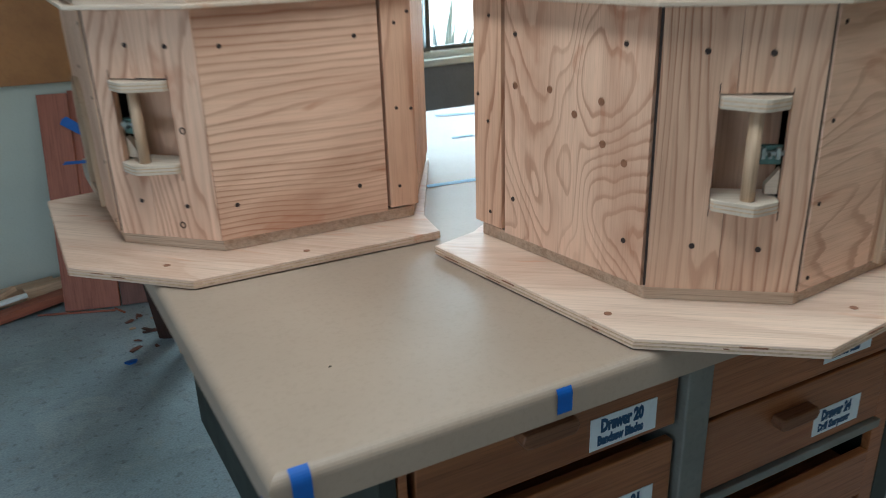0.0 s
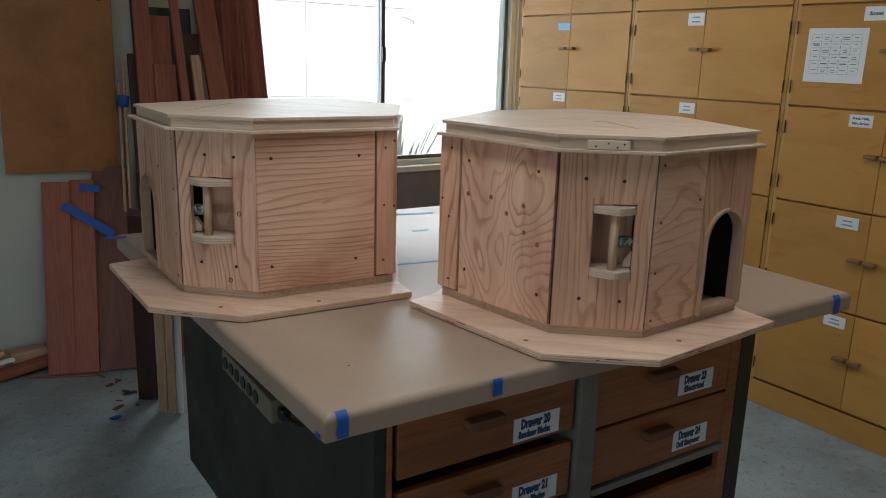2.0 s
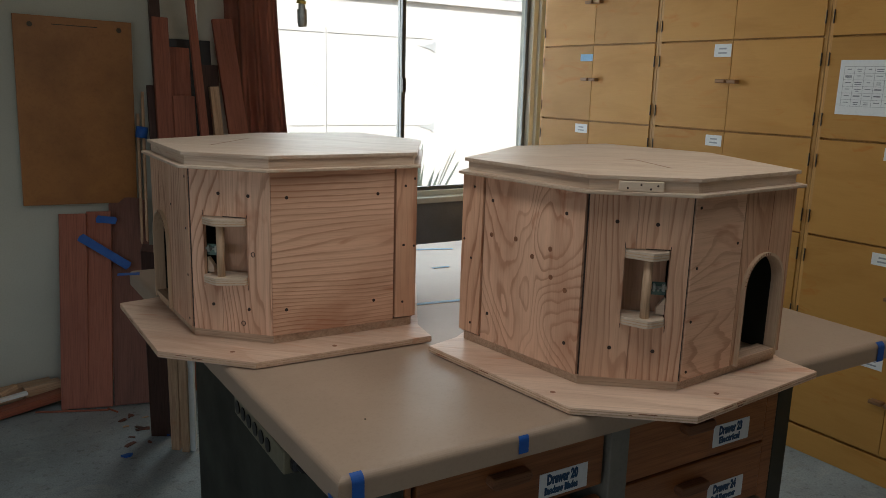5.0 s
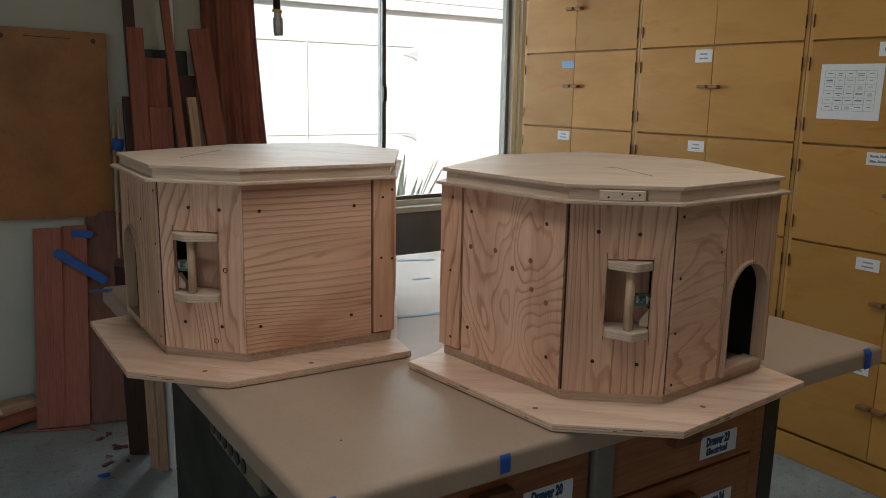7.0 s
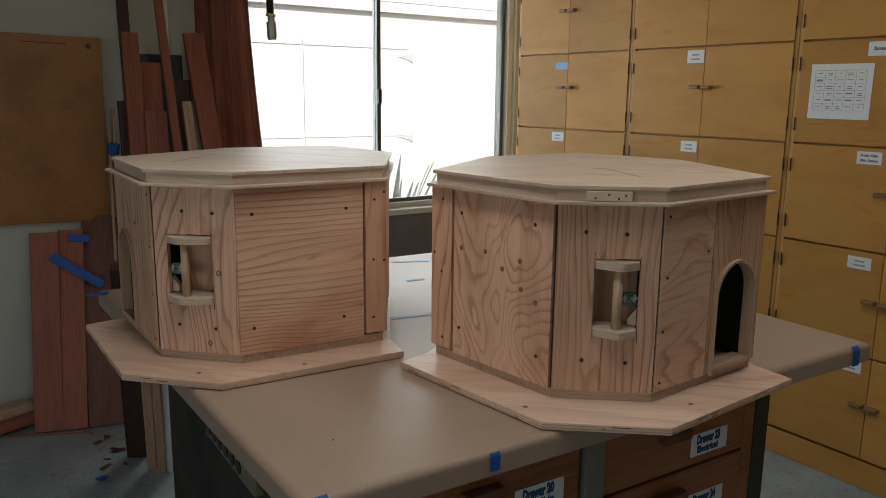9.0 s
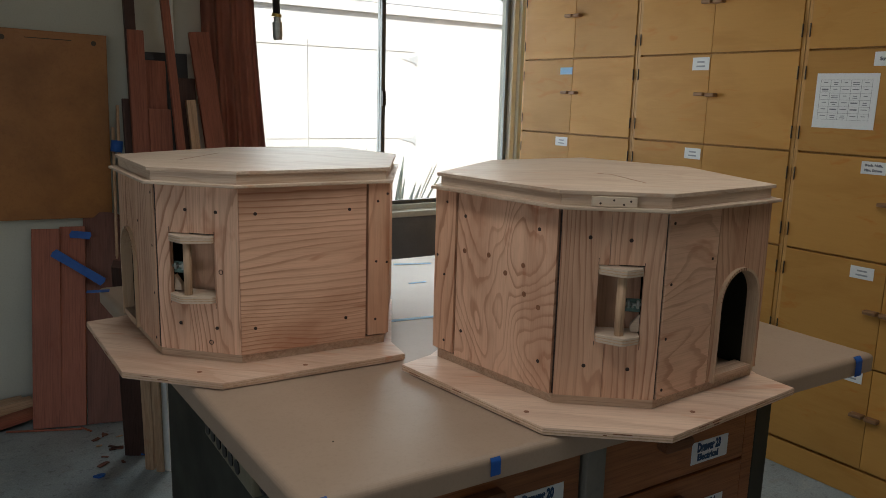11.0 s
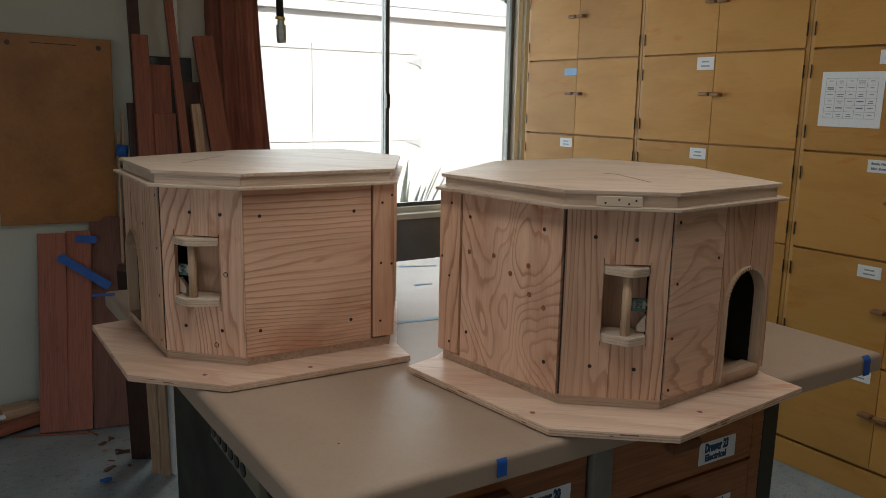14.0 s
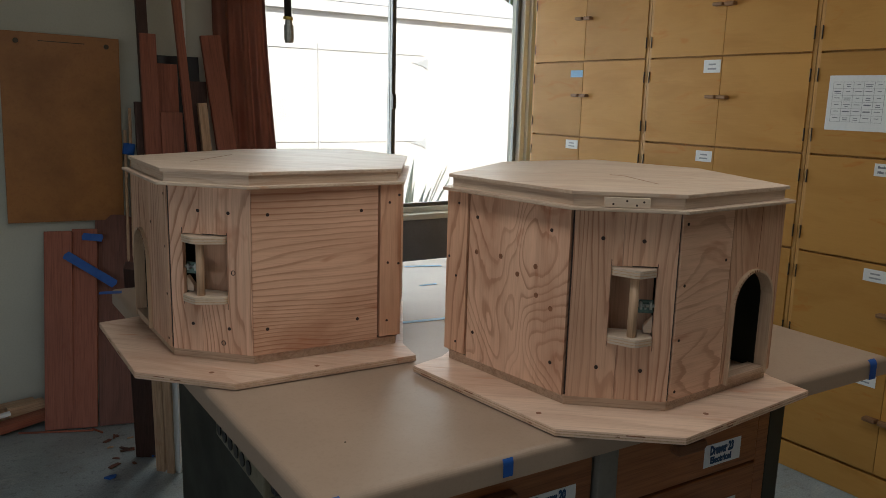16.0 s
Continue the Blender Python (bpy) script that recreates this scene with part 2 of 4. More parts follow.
# ceiling and unseen walls: colours darkened to lower the bounced light
CEIL = surface("bounce_dimmed_ceiling", (0.34, 0.33, 0.30), (0.28, 0.27, 0.24), 1.5, 0.6, 0.85)
WALL_BOUNCE_DIM = surface("bounce_dimmed_wall", (0.12, 0.105, 0.085), (0.085, 0.075, 0.06), 1.4, 0.7, 0.8)
GROUND = surface("gravel_ground", (0.30, 0.28, 0.25), (0.22, 0.21, 0.19), 3, 0.7, 0.9, relief=0.4, fine=40)
SHED = surface("white_siding_paint", (0.80, 0.80, 0.78), (0.74, 0.75, 0.74), 2, 0.6, 0.6)
SHED_EDGE = surface("grey_trim_paint", (0.45, 0.47, 0.47), None, 6, 0.5, 0.6)
FOLIAGE = surface("tree_leaf", (0.06, 0.10, 0.035), (0.04, 0.07, 0.025), 12, 0.7, 0.6)
AGAVE = surface("agave_leaf", (0.60, 0.66, 0.58), (0.50, 0.57, 0.49), 14, 0.7, 0.55)
BARK = surface("bark", (0.12, 0.085, 0.06), None, 20, 0.7, 0.85, relief=0.4)


def concrete():
    m, t, b = material("painted_concrete")
    broad = noise_tex(t, coords(t, (1, 1, 1), False), 1.3, 5, 0.62)
    spots = noise_tex(t, coords(t, (1, 1, 1), False), 9, 4, 0.65)
    chips = noise_tex(t, coords(t, (1, 1, 1), False), 34, 3, 0.6)
    col = mixed(t, (0.33, 0.385, 0.405), (0.18, 0.208, 0.215), ramp(t, broad, [(0.38, (0, 0, 0)), (0.66, (1, 1, 1))]))
    col = mixed(t, col, (0.26, 0.26, 0.23), math_node(t, "MULTIPLY", ramp(t, spots, [(0.56, (0, 0, 0)), (0.70, (1, 1, 1))]), 0.55))
    col = mixed(t, col, (0.06, 0.056, 0.05), math_node(t, "MULTIPLY", ramp(t, chips, [(0.58, (0, 0, 0)), (0.69, (1, 1, 1))]), 0.45))
    dust = noise_tex(t, coords(t, (1, 1, 1), False), 3.2, 6, 0.72, 0.8)
    col = mixed(t, col, (0.36, 0.385, 0.375), math_node(t, "MULTIPLY", ramp(t, dust, [(0.55, (0, 0, 0)), (0.63, (1, 1, 1))]), 0.6))
    grit = noise_tex(t, coords(t, (1, 1, 1), False), 150, 2, 0.6)
    col = mixed(t, col, ramp(t, grit, [(0.35, (0.78,) * 3), (0.62, (1.12,) * 3)]), 0.8, "MULTIPLY")
    t.links.new(col, b.inputs["Base Color"])
    t.links.new(ramp(t, spots, [(0.3, (0.38,) * 3), (0.7, (0.6,) * 3)]), b.inputs["Roughness"])
    bump(t, b, chips, 0.12, 0.002)
    return m


CONCRETE = concrete()


def glass():
    m, t, b = material("window_glass")
    out = t.nodes["Material Output"]
    clear, gloss, fres, mix = (t.nodes.new("ShaderNodeBsdf" + k) if k in ("Transparent", "Glossy") else t.nodes.new(k)
                               for k in ("Transparent", "Glossy", "ShaderNodeFresnel", "ShaderNodeMixShader"))
    gloss.inputs["Roughness"].default_value = 0.02
    fres.inputs[0].default_value = 1.45
    t.links.new(fres.outputs[0], mix.inputs[0])
    t.links.new(clear.outputs[0], mix.inputs[1])
    t.links.new(gloss.outputs[0], mix.inputs[2])
    t.links.new(mix.outputs[0], out.inputs[0])
    return m


GLASS = glass()


# ---------------------------------------------------------------- mesh helpers
def box(bm, x0, y0, z0, x1, y1, z1, bevel=0.0, m=None):
    made = bmesh.ops.create_cube(bm, size=1.0)["verts"]
    for v in made:
        v.co = Vector(((x0 + x1) / 2 + v.co.x * (x1 - x0), (y0 + y1) / 2 + v.co.y * (y1 - y0), (z0 + z1) / 2 + v.co.z * (z1 - z0)))
    if bevel:
        edges = list({e for v in made for e in v.link_edges})
        got = bmesh.ops.bevel(bm, geom=edges, offset=bevel, segments=2, profile=0.5, affect="EDGES")
        made = list({v for f in got["faces"] for v in f.verts} | {v for v in made if v.is_valid})
    if m is not None:
        bmesh.ops.transform(bm, matrix=m, verts=made)
    return made


def boxed(*a, **k):
    bm = bmesh.new()
    box(bm, *a, **k)
    return bm


def prism(poly, z0, z1, bevel=0.0):
    """An upright slab over a plan polygon (counter-clockwise)."""
    bm = bmesh.new()
    low = [bm.verts.new((x, y, z0)) for x, y in poly]
    high = [bm.verts.new((x, y, z1)) for x, y in poly]
    bm.faces.new(list(reversed(low)))
    bm.faces.new(high)
    n = len(poly)
    for i in range(n):
        bm.faces.new((low[i], low[(i + 1) % n], high[(i + 1) % n], high[i]))
    if bevel:
        bmesh.ops.bevel(bm, geom=list(bm.edges), offset=bevel, segments=2, profile=0.5, affect="EDGES")
    return bm


def sheet(outline, y0, y1, holes=()):
    """A board standing in the xz plane with real holes: outline and holes are loops of (x, z)."""
    bm = bmesh.new()
    loops = [outline, *holes]
    edges = []
    for loop in loops:
        vs = [bm.verts.new((x, y0, z)) for x, z in loop]
        edges += [bm.edges.new((vs[i], vs[(i + 1) % len(vs)])) for i in range(len(vs))]
    bmesh.ops.triangle_fill(bm, edges=edges, use_beauty=True)
    got = bmesh.ops.extrude_face_region(bm, geom=list(bm.faces))
    for v in got["geom"]:
        if isinstance(v, bmesh.types.BMVert):
            v.co.y = y1
    bmesh.ops.recalc_face_normals(bm, faces=list(bm.faces))
    return bm


def tube(bm, points, radius, sides=10):
    """A round bar along points; radius a number or one for each point."""
    rings = []
    for i, p in enumerate(points):
        p = Vector(p)
        d = (Vector(points[min(i + 1, len(points) - 1)]) - Vector(points[max(i - 1, 0)])).normalized()
        side = d.orthogonal().normalized()
        up = d.cross(side)
        r = radius[i] if isinstance(radius, (list, tuple)) else radius
        rings.append([bm.verts.new(p + r * (side * math.cos(a) + up * math.sin(a))) for a in (2 * math.pi * k / sides for k in range(sides))])
    for a, b in zip(rings, rings[1:]):
        for k in range(sides):
            bm.faces.new((a[k], a[(k + 1) % sides], b[(k + 1) % sides], b[k]))
    bm.faces.new(list(reversed(rings[0])))
    bm.faces.new(rings[-1])
    return bm


def thing(name, m=None, label="", category="", group="", kind=""):
    ob = new(name)
    ob.empty_display_size = 0.05
    if m is not None:
        ob.matrix_world = m
    return tagged(ob, label, category, group, kind)


def mesh_of(name, bm, mat, smooth=False):
    me = bpy.data.meshes.new(name)
    bmesh.ops.recalc_face_normals(bm, faces=list(bm.faces))
    bm.to_mesh(me)
    bm.free()
    me.materials.append(mat)
    if smooth:
        for p in me.polygons:
            p.use_smooth = True
    return me


def part(name, bm, mat, parent, label="", m=None, smooth=False):
    """One mesh object under a thing or under a part. bm: a bmesh, or a mesh to share."""
    me = bm if isinstance(bm, bpy.types.Mesh) else mesh_of(name, bm, mat, smooth)
    ob = new(name, me)
    ob.parent = parent
    if m is not None:
        ob.matrix_basis = m
    return tagged(ob, label)


def solid(name, bm, mat, label, category, group="", kind="", m=None, smooth=False):
    ob = new(name, mesh_of(name, bm, mat, smooth))
    if m is not None:
        ob.matrix_world = m
    return tagged(ob, label, category, group, kind)


def lettering(text, height, width=None):
    """A flat mesh of words in the built-in font, centred, facing -y."""
    cu = bpy.data.curves.new("lettering", "FONT")
    cu.body, cu.size, cu.align_x, cu.align_y, cu.resolution_u = text, height, "CENTER", "CENTER", 2
    cu.extrude, cu.offset = 0.0002, height * 0.07
    ob = bpy.data.objects.new("lettering", cu)
    scene.collection.objects.link(ob)
    bpy.context.view_layer.update()
    me = bpy.data.meshes.new_from_object(ob.evaluated_get(bpy.context.evaluated_depsgraph_get()))
    bpy.data.objects.remove(ob)
    bpy.data.curves.remove(cu)
    xs = [v.co.x for v in me.vertices]
    k = width / (max(xs) - min(xs)) if width else 1.0
    for v in me.vertices:
        v.co = Vector((v.co.x * k, -v.co.z, v.co.y))
    return me


# ---------------------------------------------------------------- the room
def plain(name, bm, mat, label, category="structure"):
    return solid(name, bm, mat, label, category, kind="structure")


plain("floor", boxed(LEFT_X - 0.2, BACK_Y - 0.2, -0.15, RIGHT_X + 0.2, WALL_Y + 0.2, 0), CONCRETE, "worn blue-grey painted concrete workshop floor", "floor")
plain("ceiling", boxed(LEFT_X - 0.2, BACK_Y - 0.2, TOP_Z, RIGHT_X + 0.2, WALL_Y + 0.2, TOP_Z + 0.15), CEIL, "unseen ceiling, darkened to cut bounce light", "ceiling")


def wall_with_hole(x0, x1, hx0, hx1, hz0, hz1):
    out = [(x0, 0), (x1, 0), (x1, TOP_Z), (x0, TOP_Z)]
    return sheet(out, 0, 0.2, [[(hx0, hz0), (hx1, hz0), (hx1, hz1), (hx0, hz1)]])


north = wall_with_hole(LEFT_X, RIGHT_X, WIN_X0, WIN_X1, WIN_Z0, WIN_Z1)
bmesh.ops.translate(north, verts=list(north.verts), vec=(0, WALL_Y, 0))
plain("wall_north", north, WALL, "pale grey-green painted workshop wall with a window", "wall")
# doorway and west opening are added out of view to hold fill lamps
south = wall_with_hole(LEFT_X, RIGHT_X, -2.4, 0.0, 0.02, 2.5)
bmesh.ops.translate(south, verts=list(south.verts), vec=(0, BACK_Y - 0.2, 0))
plain("wall_south", south, WALL_BOUNCE_DIM, "unseen wall darkened to cut bounce, with an added doorway", "wall")
west = sheet([(BACK_Y - 0.2, 0), (WALL_Y + 0.2, 0), (WALL_Y + 0.2, TOP_Z), (BACK_Y - 0.2, TOP_Z)], 0, 0.2, [[(-1.1, 0.9), (1.5, 0.9), (1.5, 2.5), (-1.1, 2.5)]])
bmesh.ops.rotate(west, verts=list(west.verts), matrix=Matrix.Rotation(radians(90), 3, "Z"))
bmesh.ops.translate(west, verts=list(west.verts), vec=(LEFT_X, 0, 0))
plain("wall_west", west, WALL_BOUNCE_DIM, "unseen wall darkened to cut bounce, with an added opening", "wall")
plain("wall_east", boxed(RIGHT_X, BACK_Y - 0.2, 0, RIGHT_X + 0.2, WALL_Y + 0.2, TOP_Z), WALL_BOUNCE_DIM, "wall behind lockers, darkened to cut bounce light", "wall")

# window: sliding aluminium sashes over a pale sill, dark board below
win = thing("window_1", pose(0, WALL_Y, 0), "wide sliding aluminium window with two clear panes", "window", kind="structure")
frame_bm = bmesh.new()
for a in ((WIN_X0, WIN_Z0, WIN_X1, WIN_Z0 + 0.03), (WIN_X0, WIN_Z1 - 0.03, WIN_X1, WIN_Z1), (WIN_X0, WIN_Z0 + 0.03, WIN_X0 + 0.03, WIN_Z1 - 0.03), (WIN_X1 - 0.035, WIN_Z0 + 0.03, WIN_X1, WIN_Z1 - 0.03)):
    box(frame_bm, a[0], 0.03, a[1], a[2], 0.11, a[3], 0.003)
part("window_frame", frame_bm, SILL, win, "pale painted window frame")
MULL = 2.097
for x0, x1, y in ((WIN_X0 + 0.03, MULL + 0.012, 0.045), (MULL - 0.012, WIN_X1 - 0.04, 0.075)):
    sash = bmesh.new()
    z0, z1 = WIN_Z0 + 0.03, WIN_Z1 - 0.03
    for a in ((x0, z0, x1, z0 + 0.022), (x0, z1 - 0.03, x1, z1), (x0, z0 + 0.022, x0 + 0.024, z1 - 0.03), (x1 - 0.024, z0 + 0.022, x1, z1 - 0.03)):
        box(sash, a[0], y - 0.012, a[1], a[2], y + 0.012, a[3], 0.002)
    s = part("sash", sash, ALU, win, "grey aluminium sash")
    p = part("pane", boxed(x0 + 0.022, y - 0.002, z0 + 0.02, x1 - 0.022, y + 0.002, z1 - 0.028), GLASS, s, "clear glass pane")
    p.visible_shadow = False
part("sash_lock", boxed(MULL - 0.012, 0.018, 1.42, MULL + 0.010, 0.034, 1.50, 0.003), BLACK, win, "black sash lock")
part("window_sill", boxed(WIN_X0 - 0.05, -0.04, WIN_Z0 - 0.035, WIN_X1 + 0.05, 0.115, WIN_Z0 - 0.001, 0.004), SILL, win, "pale painted window sill")
low = boxed(1.0, WALL_Y - 0.014, 0.02, 3.32, WALL_Y - 0.001, WIN_Z0 - 0.037, 0.003)
plain("trim", low, WALL_LOW, "dark grey board cladding below the window", "cladding")

# battens added out of view to brighten the bench and house tops
for lx, ly, watts in FILL_LAMPS:
    lamp = thing("added_batten", pose(lx, ly, FILL_LAMP_Z), "unseen batten lamp added to light the bench from above", "ceiling light", "ceiling lights")
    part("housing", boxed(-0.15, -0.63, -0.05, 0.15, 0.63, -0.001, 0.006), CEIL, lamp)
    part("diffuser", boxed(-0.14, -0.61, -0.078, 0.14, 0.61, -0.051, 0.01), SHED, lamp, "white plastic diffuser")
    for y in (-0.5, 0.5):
        part("rod", tube(bmesh.new(), [(0, y, -0.002), (0, y, TOP_Z - FILL_LAMP_Z)], 0.004, 8), STEEL, lamp)

# ---------------------------------------------------------------- wooden animal houses on the bench
BASE_Z = 0.906          # underside of the houses' ground boards
H0, H1 = 0.014, 0.381   # floor plate's underside and wall top, above that


def heptagon(front, half, end_x, end_y, back):
    """Plan of a house: a narrow front, two long front sides, four back sides; symmetrical in x."""
    right = [(half, -front), (end_x, end_y), (0.236 + back, 0.605 + 0.5 * back)]
    tip = (0.0, 0.800 + 1.2 * back)
    return right + [tip] + [(-x, y) for x, y in reversed(right)]


GROUND_PLAN = [(0.11, -0.108), (0.398, 0.166), (0.345, 0.236), (0.238, 0.602), (0, 0.795), (-0.238, 0.602), (-0.345, 0.236), (-0.398, 0.166), (-0.11, -0.108)]


def screw(parent, me, x, z, y=-0.0006):
    part("screw", me, HOLE_AND_GAP_SHADE, parent, m=pose(x, y, z))


def disc(radius, depth, rings=10):
    bm = bmesh.new()
    tube(bm, [(0, 0, 0), (0, -depth, 0)], radius, rings)
    return bm


SCREW_ME = mesh_of("screw", disc(0.0029, 0.0008), HOLE_AND_GAP_SHADE)
SCREW_BIG_ME = mesh_of("screw", disc(0.0037, 0.0008), HOLE_AND_GAP_SHADE)
SCREW_TINY_ME = mesh_of("screw", disc(0.002, 0.0006, 8), HOLE_AND_GAP_SHADE)
RING_ME = mesh_of("knot_ring", tube(bmesh.new(), [(0.0042 * math.cos(a), 0, 0.0048 * math.sin(a)) for a in (2 * math.pi * k / 16 for k in range(17))], 0.0009, 6), HOLE_AND_GAP_SHADE)
KNOT_ME = mesh_of("knot", disc(0.0052, 0.0004, 12), KNOT)


def rect(x0, z0, x1, z1):
    return [(x0, z0), (x1, z0), (x1, z1), (x0, z1)]


def edge_pose(a, b):
    """Stands a board's xz plane on the plan edge a to b, its outer face at y = 0 looking outwards (-y)."""
    d = Vector((b[0] - a[0], b[1] - a[1]))
    return pose(a[0], a[1], 0, 0, 0, math.degrees(math.atan2(d.y, d.x))), d.length


def animal_house(m, hand, label):
    """hand = 1: the arched entry is on the side to the right of the narrow front; -1: mirrored."""
    house = thing("animal_house", m, label, "animal house", "pair of plywood animal houses")
    part("ground_board", prism(GROUND_PLAN, 0, H0, 0.0012), PLY_TOP, house, "pale plywood ground board with layered edges")
    for za, zb in ((0.0035, 0.0058), (0.0088, 0.0104)):
        core = prism([(x * 1.0012, 0.35 + (y - 0.35) * 1.0012) for x, y in GROUND_PLAN], za, zb)
        part("ply_layer", core, DOWEL, house, "darker veneer layer showing at the edge")
    for x, y in ((0.165, 0.005), (-0.138, -0.045)) if hand > 0 else ((0.22, 0.035), (0.036, -0.066)):
        part("knot", KNOT_ME, KNOT, house, "small dark knot", pose(x, y, H0 + 0.0001, -90, 0, 0))
    rng = random.Random(21 + hand)
    for a, b in zip(GROUND_PLAN[-3:], GROUND_PLAN[-2:] + GROUND_PLAN[:1]) if hand < 0 else zip(GROUND_PLAN[-2:] + GROUND_PLAN[:2], GROUND_PLAN[-1:] + GROUND_PLAN[:3]):
        em, ew = edge_pose(a, b)
        for k in range(int(ew * 11)):
            x, l = rng.uniform(0.01, ew - 0.05), rng.uniform(0.006, 0.034)
            z = rng.choice((0.0036, 0.0060, 0.0090))
            part("edge_void", boxed(x, -0.0011, z, x + l, 0.004, z + rng.uniform(0.0010, 0.0020)), KNOT, house, m=em)
    plan = heptagon(0, 0.094, 0.335, 0.228, 0)
    part("floor_plate", prism([(x * 0.985, 0.006 + y * 0.985) for x, y in plan], H0, H0 + 0.019, 0.001), STRIP, house, "narrow wooden floor plate")
    z0, z1 = H0 + 0.019, H1
    # plan edges: 6->0 the narrow front, 0->1 right long side, 5->6 left long side
    front = edge_pose(plan[6], plan[0])
    sides = {1: edge_pose(plan[0], plan[1]), -1: edge_pose(plan[5], plan[6])}
    T = 0.012

    # narrow front with the handle opening
    fm, fw = front
    ox0, ox1 = (0.072, 0.153) if hand > 0 else (0.033, 0.134)
    oz0, oz1 = z0 + 0.107, z0 + 0.249
    xa, xb, seam = 0.0045 if hand < 0 else 0.0038, fw - (0.002 if hand > 0 else 0.0008), fw * (0.48 if hand > 0 else 0.39)
    halves = ([(xa, z0), (seam, z0), (seam, oz0), (ox0, oz0), (ox0, oz1), (seam, oz1), (seam, z1), (xa, z1)],
              [(seam + 0.0007, z0), (xb, z0), (xb, z1), (seam + 0.0007, z1), (seam + 0.0007, oz1), (ox1, oz1), (ox1, oz0), (seam + 0.0007, oz0)])
    fp = part("front_board", sheet(halves[0], 0, T), BOARD_V if hand > 0 else PLY_V, house, "upright-grained fir board beside the handle opening", fm)
    part("front_board", sheet(halves[1], 0.0003, T), BOARD_V if hand > 0 else PLY_V, house, "upright-grained fir board beside the handle opening", fm)
    # dark strips put the gap's shade into the corner joints
    part("joint", sheet(rect(0.0008, z0 + 0.002, xa - 0.0004, z1 - 0.001), 0.0012, 0.010), HOLE_AND_GAP_SHADE, house, "dark strip standing in for shade in the corner joint", fm)
    if hand > 0:
        part("joint", sheet(rect(xb + 0.0003, z0 + 0.002, fw - 0.0002, z1 - 0.001), 0.0008, 0.010), HOLE_AND_GAP_SHADE, house, "dark strip standing in for shade in the corner joint", fm)
    for x, z in ((0.29, 0.855), (0.67, 0.848), (0.30, 0.17), (0.72, 0.164)) if hand > 0 else ((0.38, 0.855), (0.74, 0.85), (0.28, 0.167), (0.72, 0.155)):
        screw(fp, SCREW_BIG_ME, x * fw, z0 + z * (z1 - z0))
    for x, z in ((0.147, 0.206), (0.121, 0.055)) if hand < 0 else ():
        part("knot_ring", RING_ME, HOLE_AND_GAP_SHADE, fp, "dark ring round a small knot", pose(x, -0.0002, z))
    # pocket behind the opening, two rounded brackets, a dowel and a bolt latch
    pocket = bmesh.new()
    box(pocket, ox0 - 0.004, T + 0.045, oz0 - 0.004, ox1 + 0.004, T + 0.053, oz1 + 0.004)
    box(pocket, ox0 - 0.004, T + 0.001, oz0 - 0.012, ox1 + 0.004, T + 0.045, oz0 - 0.004)
    box(pocket, ox0 - 0.004, T + 0.001, oz1 + 0.004, ox1 + 0.004, T + 0.045, oz1 + 0.012)
    side_x = ox0 - 0.012 if hand > 0 else ox1 + 0.004
    box(pocket, side_x, T + 0.001, oz0 - 0.004, side_x + 0.008, T + 0.045, oz1 + 0.004)
    part("pocket", pocket, BOARD_V, fp, "recessed wooden pocket")
    bw = ox1 - ox0
    outline = [(0.001, 0.042), (0.001, -0.004), (0.004, -0.009), (bw * 0.50, -0.027), (bw * 0.58, -0.029), (bw * 0.66, -0.027), (bw - 0.005, -0.011), (bw - 0.002, -0.006), (bw - 0.001, 0.042)]
    if hand < 0:
        outline = [(bw - x, y) for x, y in reversed(outline)]
    mid_y = 0.008
    for z in (oz0 + 0.0005, oz1 - 0.0165):
        part("bracket", prism(outline, 0, 0.015, 0.0012), PALE, fp, "pale rounded plywood bracket", pose(ox0, 0, z))
        for za in (0.0042, 0.0092):
            layer = prism([(bw / 2 + (x - bw / 2) * 1.002, mid_y + (y - mid_y) * 1.012) for x, y in outline], za, za + 0.0014)
            part("ply_layer", layer, DOWEL, fp, "darker veneer layer in the bracket's edge", pose(ox0, 0, z))
    # dark saw slits where the opening's corners were overcut
    for x, z, h in ((ox0, oz1, 0.012), (ox1, oz1, 0.006), (ox0, oz0, -0.008), (ox1, oz0, -0.012)):
        part("saw_slit", boxed(x - 0.0005, -0.0006, min(z, z + h), x + 0.0005, 0.002, max(z, z + h)), HOLE_AND_GAP_SHADE, fp, "dark overcut saw slit")
    part("saw_slit", boxed(ox0 + bw * 0.45, -0.0006, oz1 - 0.0004, ox1, 0.002, oz1 + 0.0012), HOLE_AND_GAP_SHADE, fp, "dark slit above the bracket")
    dx = ox0 + bw * (0.52 if hand > 0 else 0.44)
    part("dowel", tube(bmesh.new(), [(dx, -0.008, oz0 + 0.016), (dx, -0.008, oz1 - 0.017)], 0.0085, 14), DOWEL, fp, "round wooden dowel", smooth=True)
    lx = ox0 + bw * (0.63 if hand > 0 else 0.01)
    lm = pose(lx, 0.012, (oz0 + oz1) / 2 - 0.004)
    bolt = part("latch", boxed(0, 0, -0.012, 0.029, 0.006, 0.012, 0.001), LATCH, fp, "small greenish metal bolt latch", lm)
    lb = bmesh.new()
    tube(lb, [(-0.001, -0.003, 0.003), (0.03, -0.003, 0.003)], 0.0032, 8)
    tube(lb, [(0.013, -0.004, 0.003), (0.013, -0.014, 0.0)], 0.0022, 8)
    for x in (0.004, 0.021):
        box(lb, x, -0.0075, -0.004, x + 0.005, 0.0, 0.010, 0.001)
    part("latch_bolt", lb, STEEL, bolt, "zinc bolt")
    # small wedge under the latch
    wx = ox1 - 0.016 if hand > 0 else ox0 + 0.001
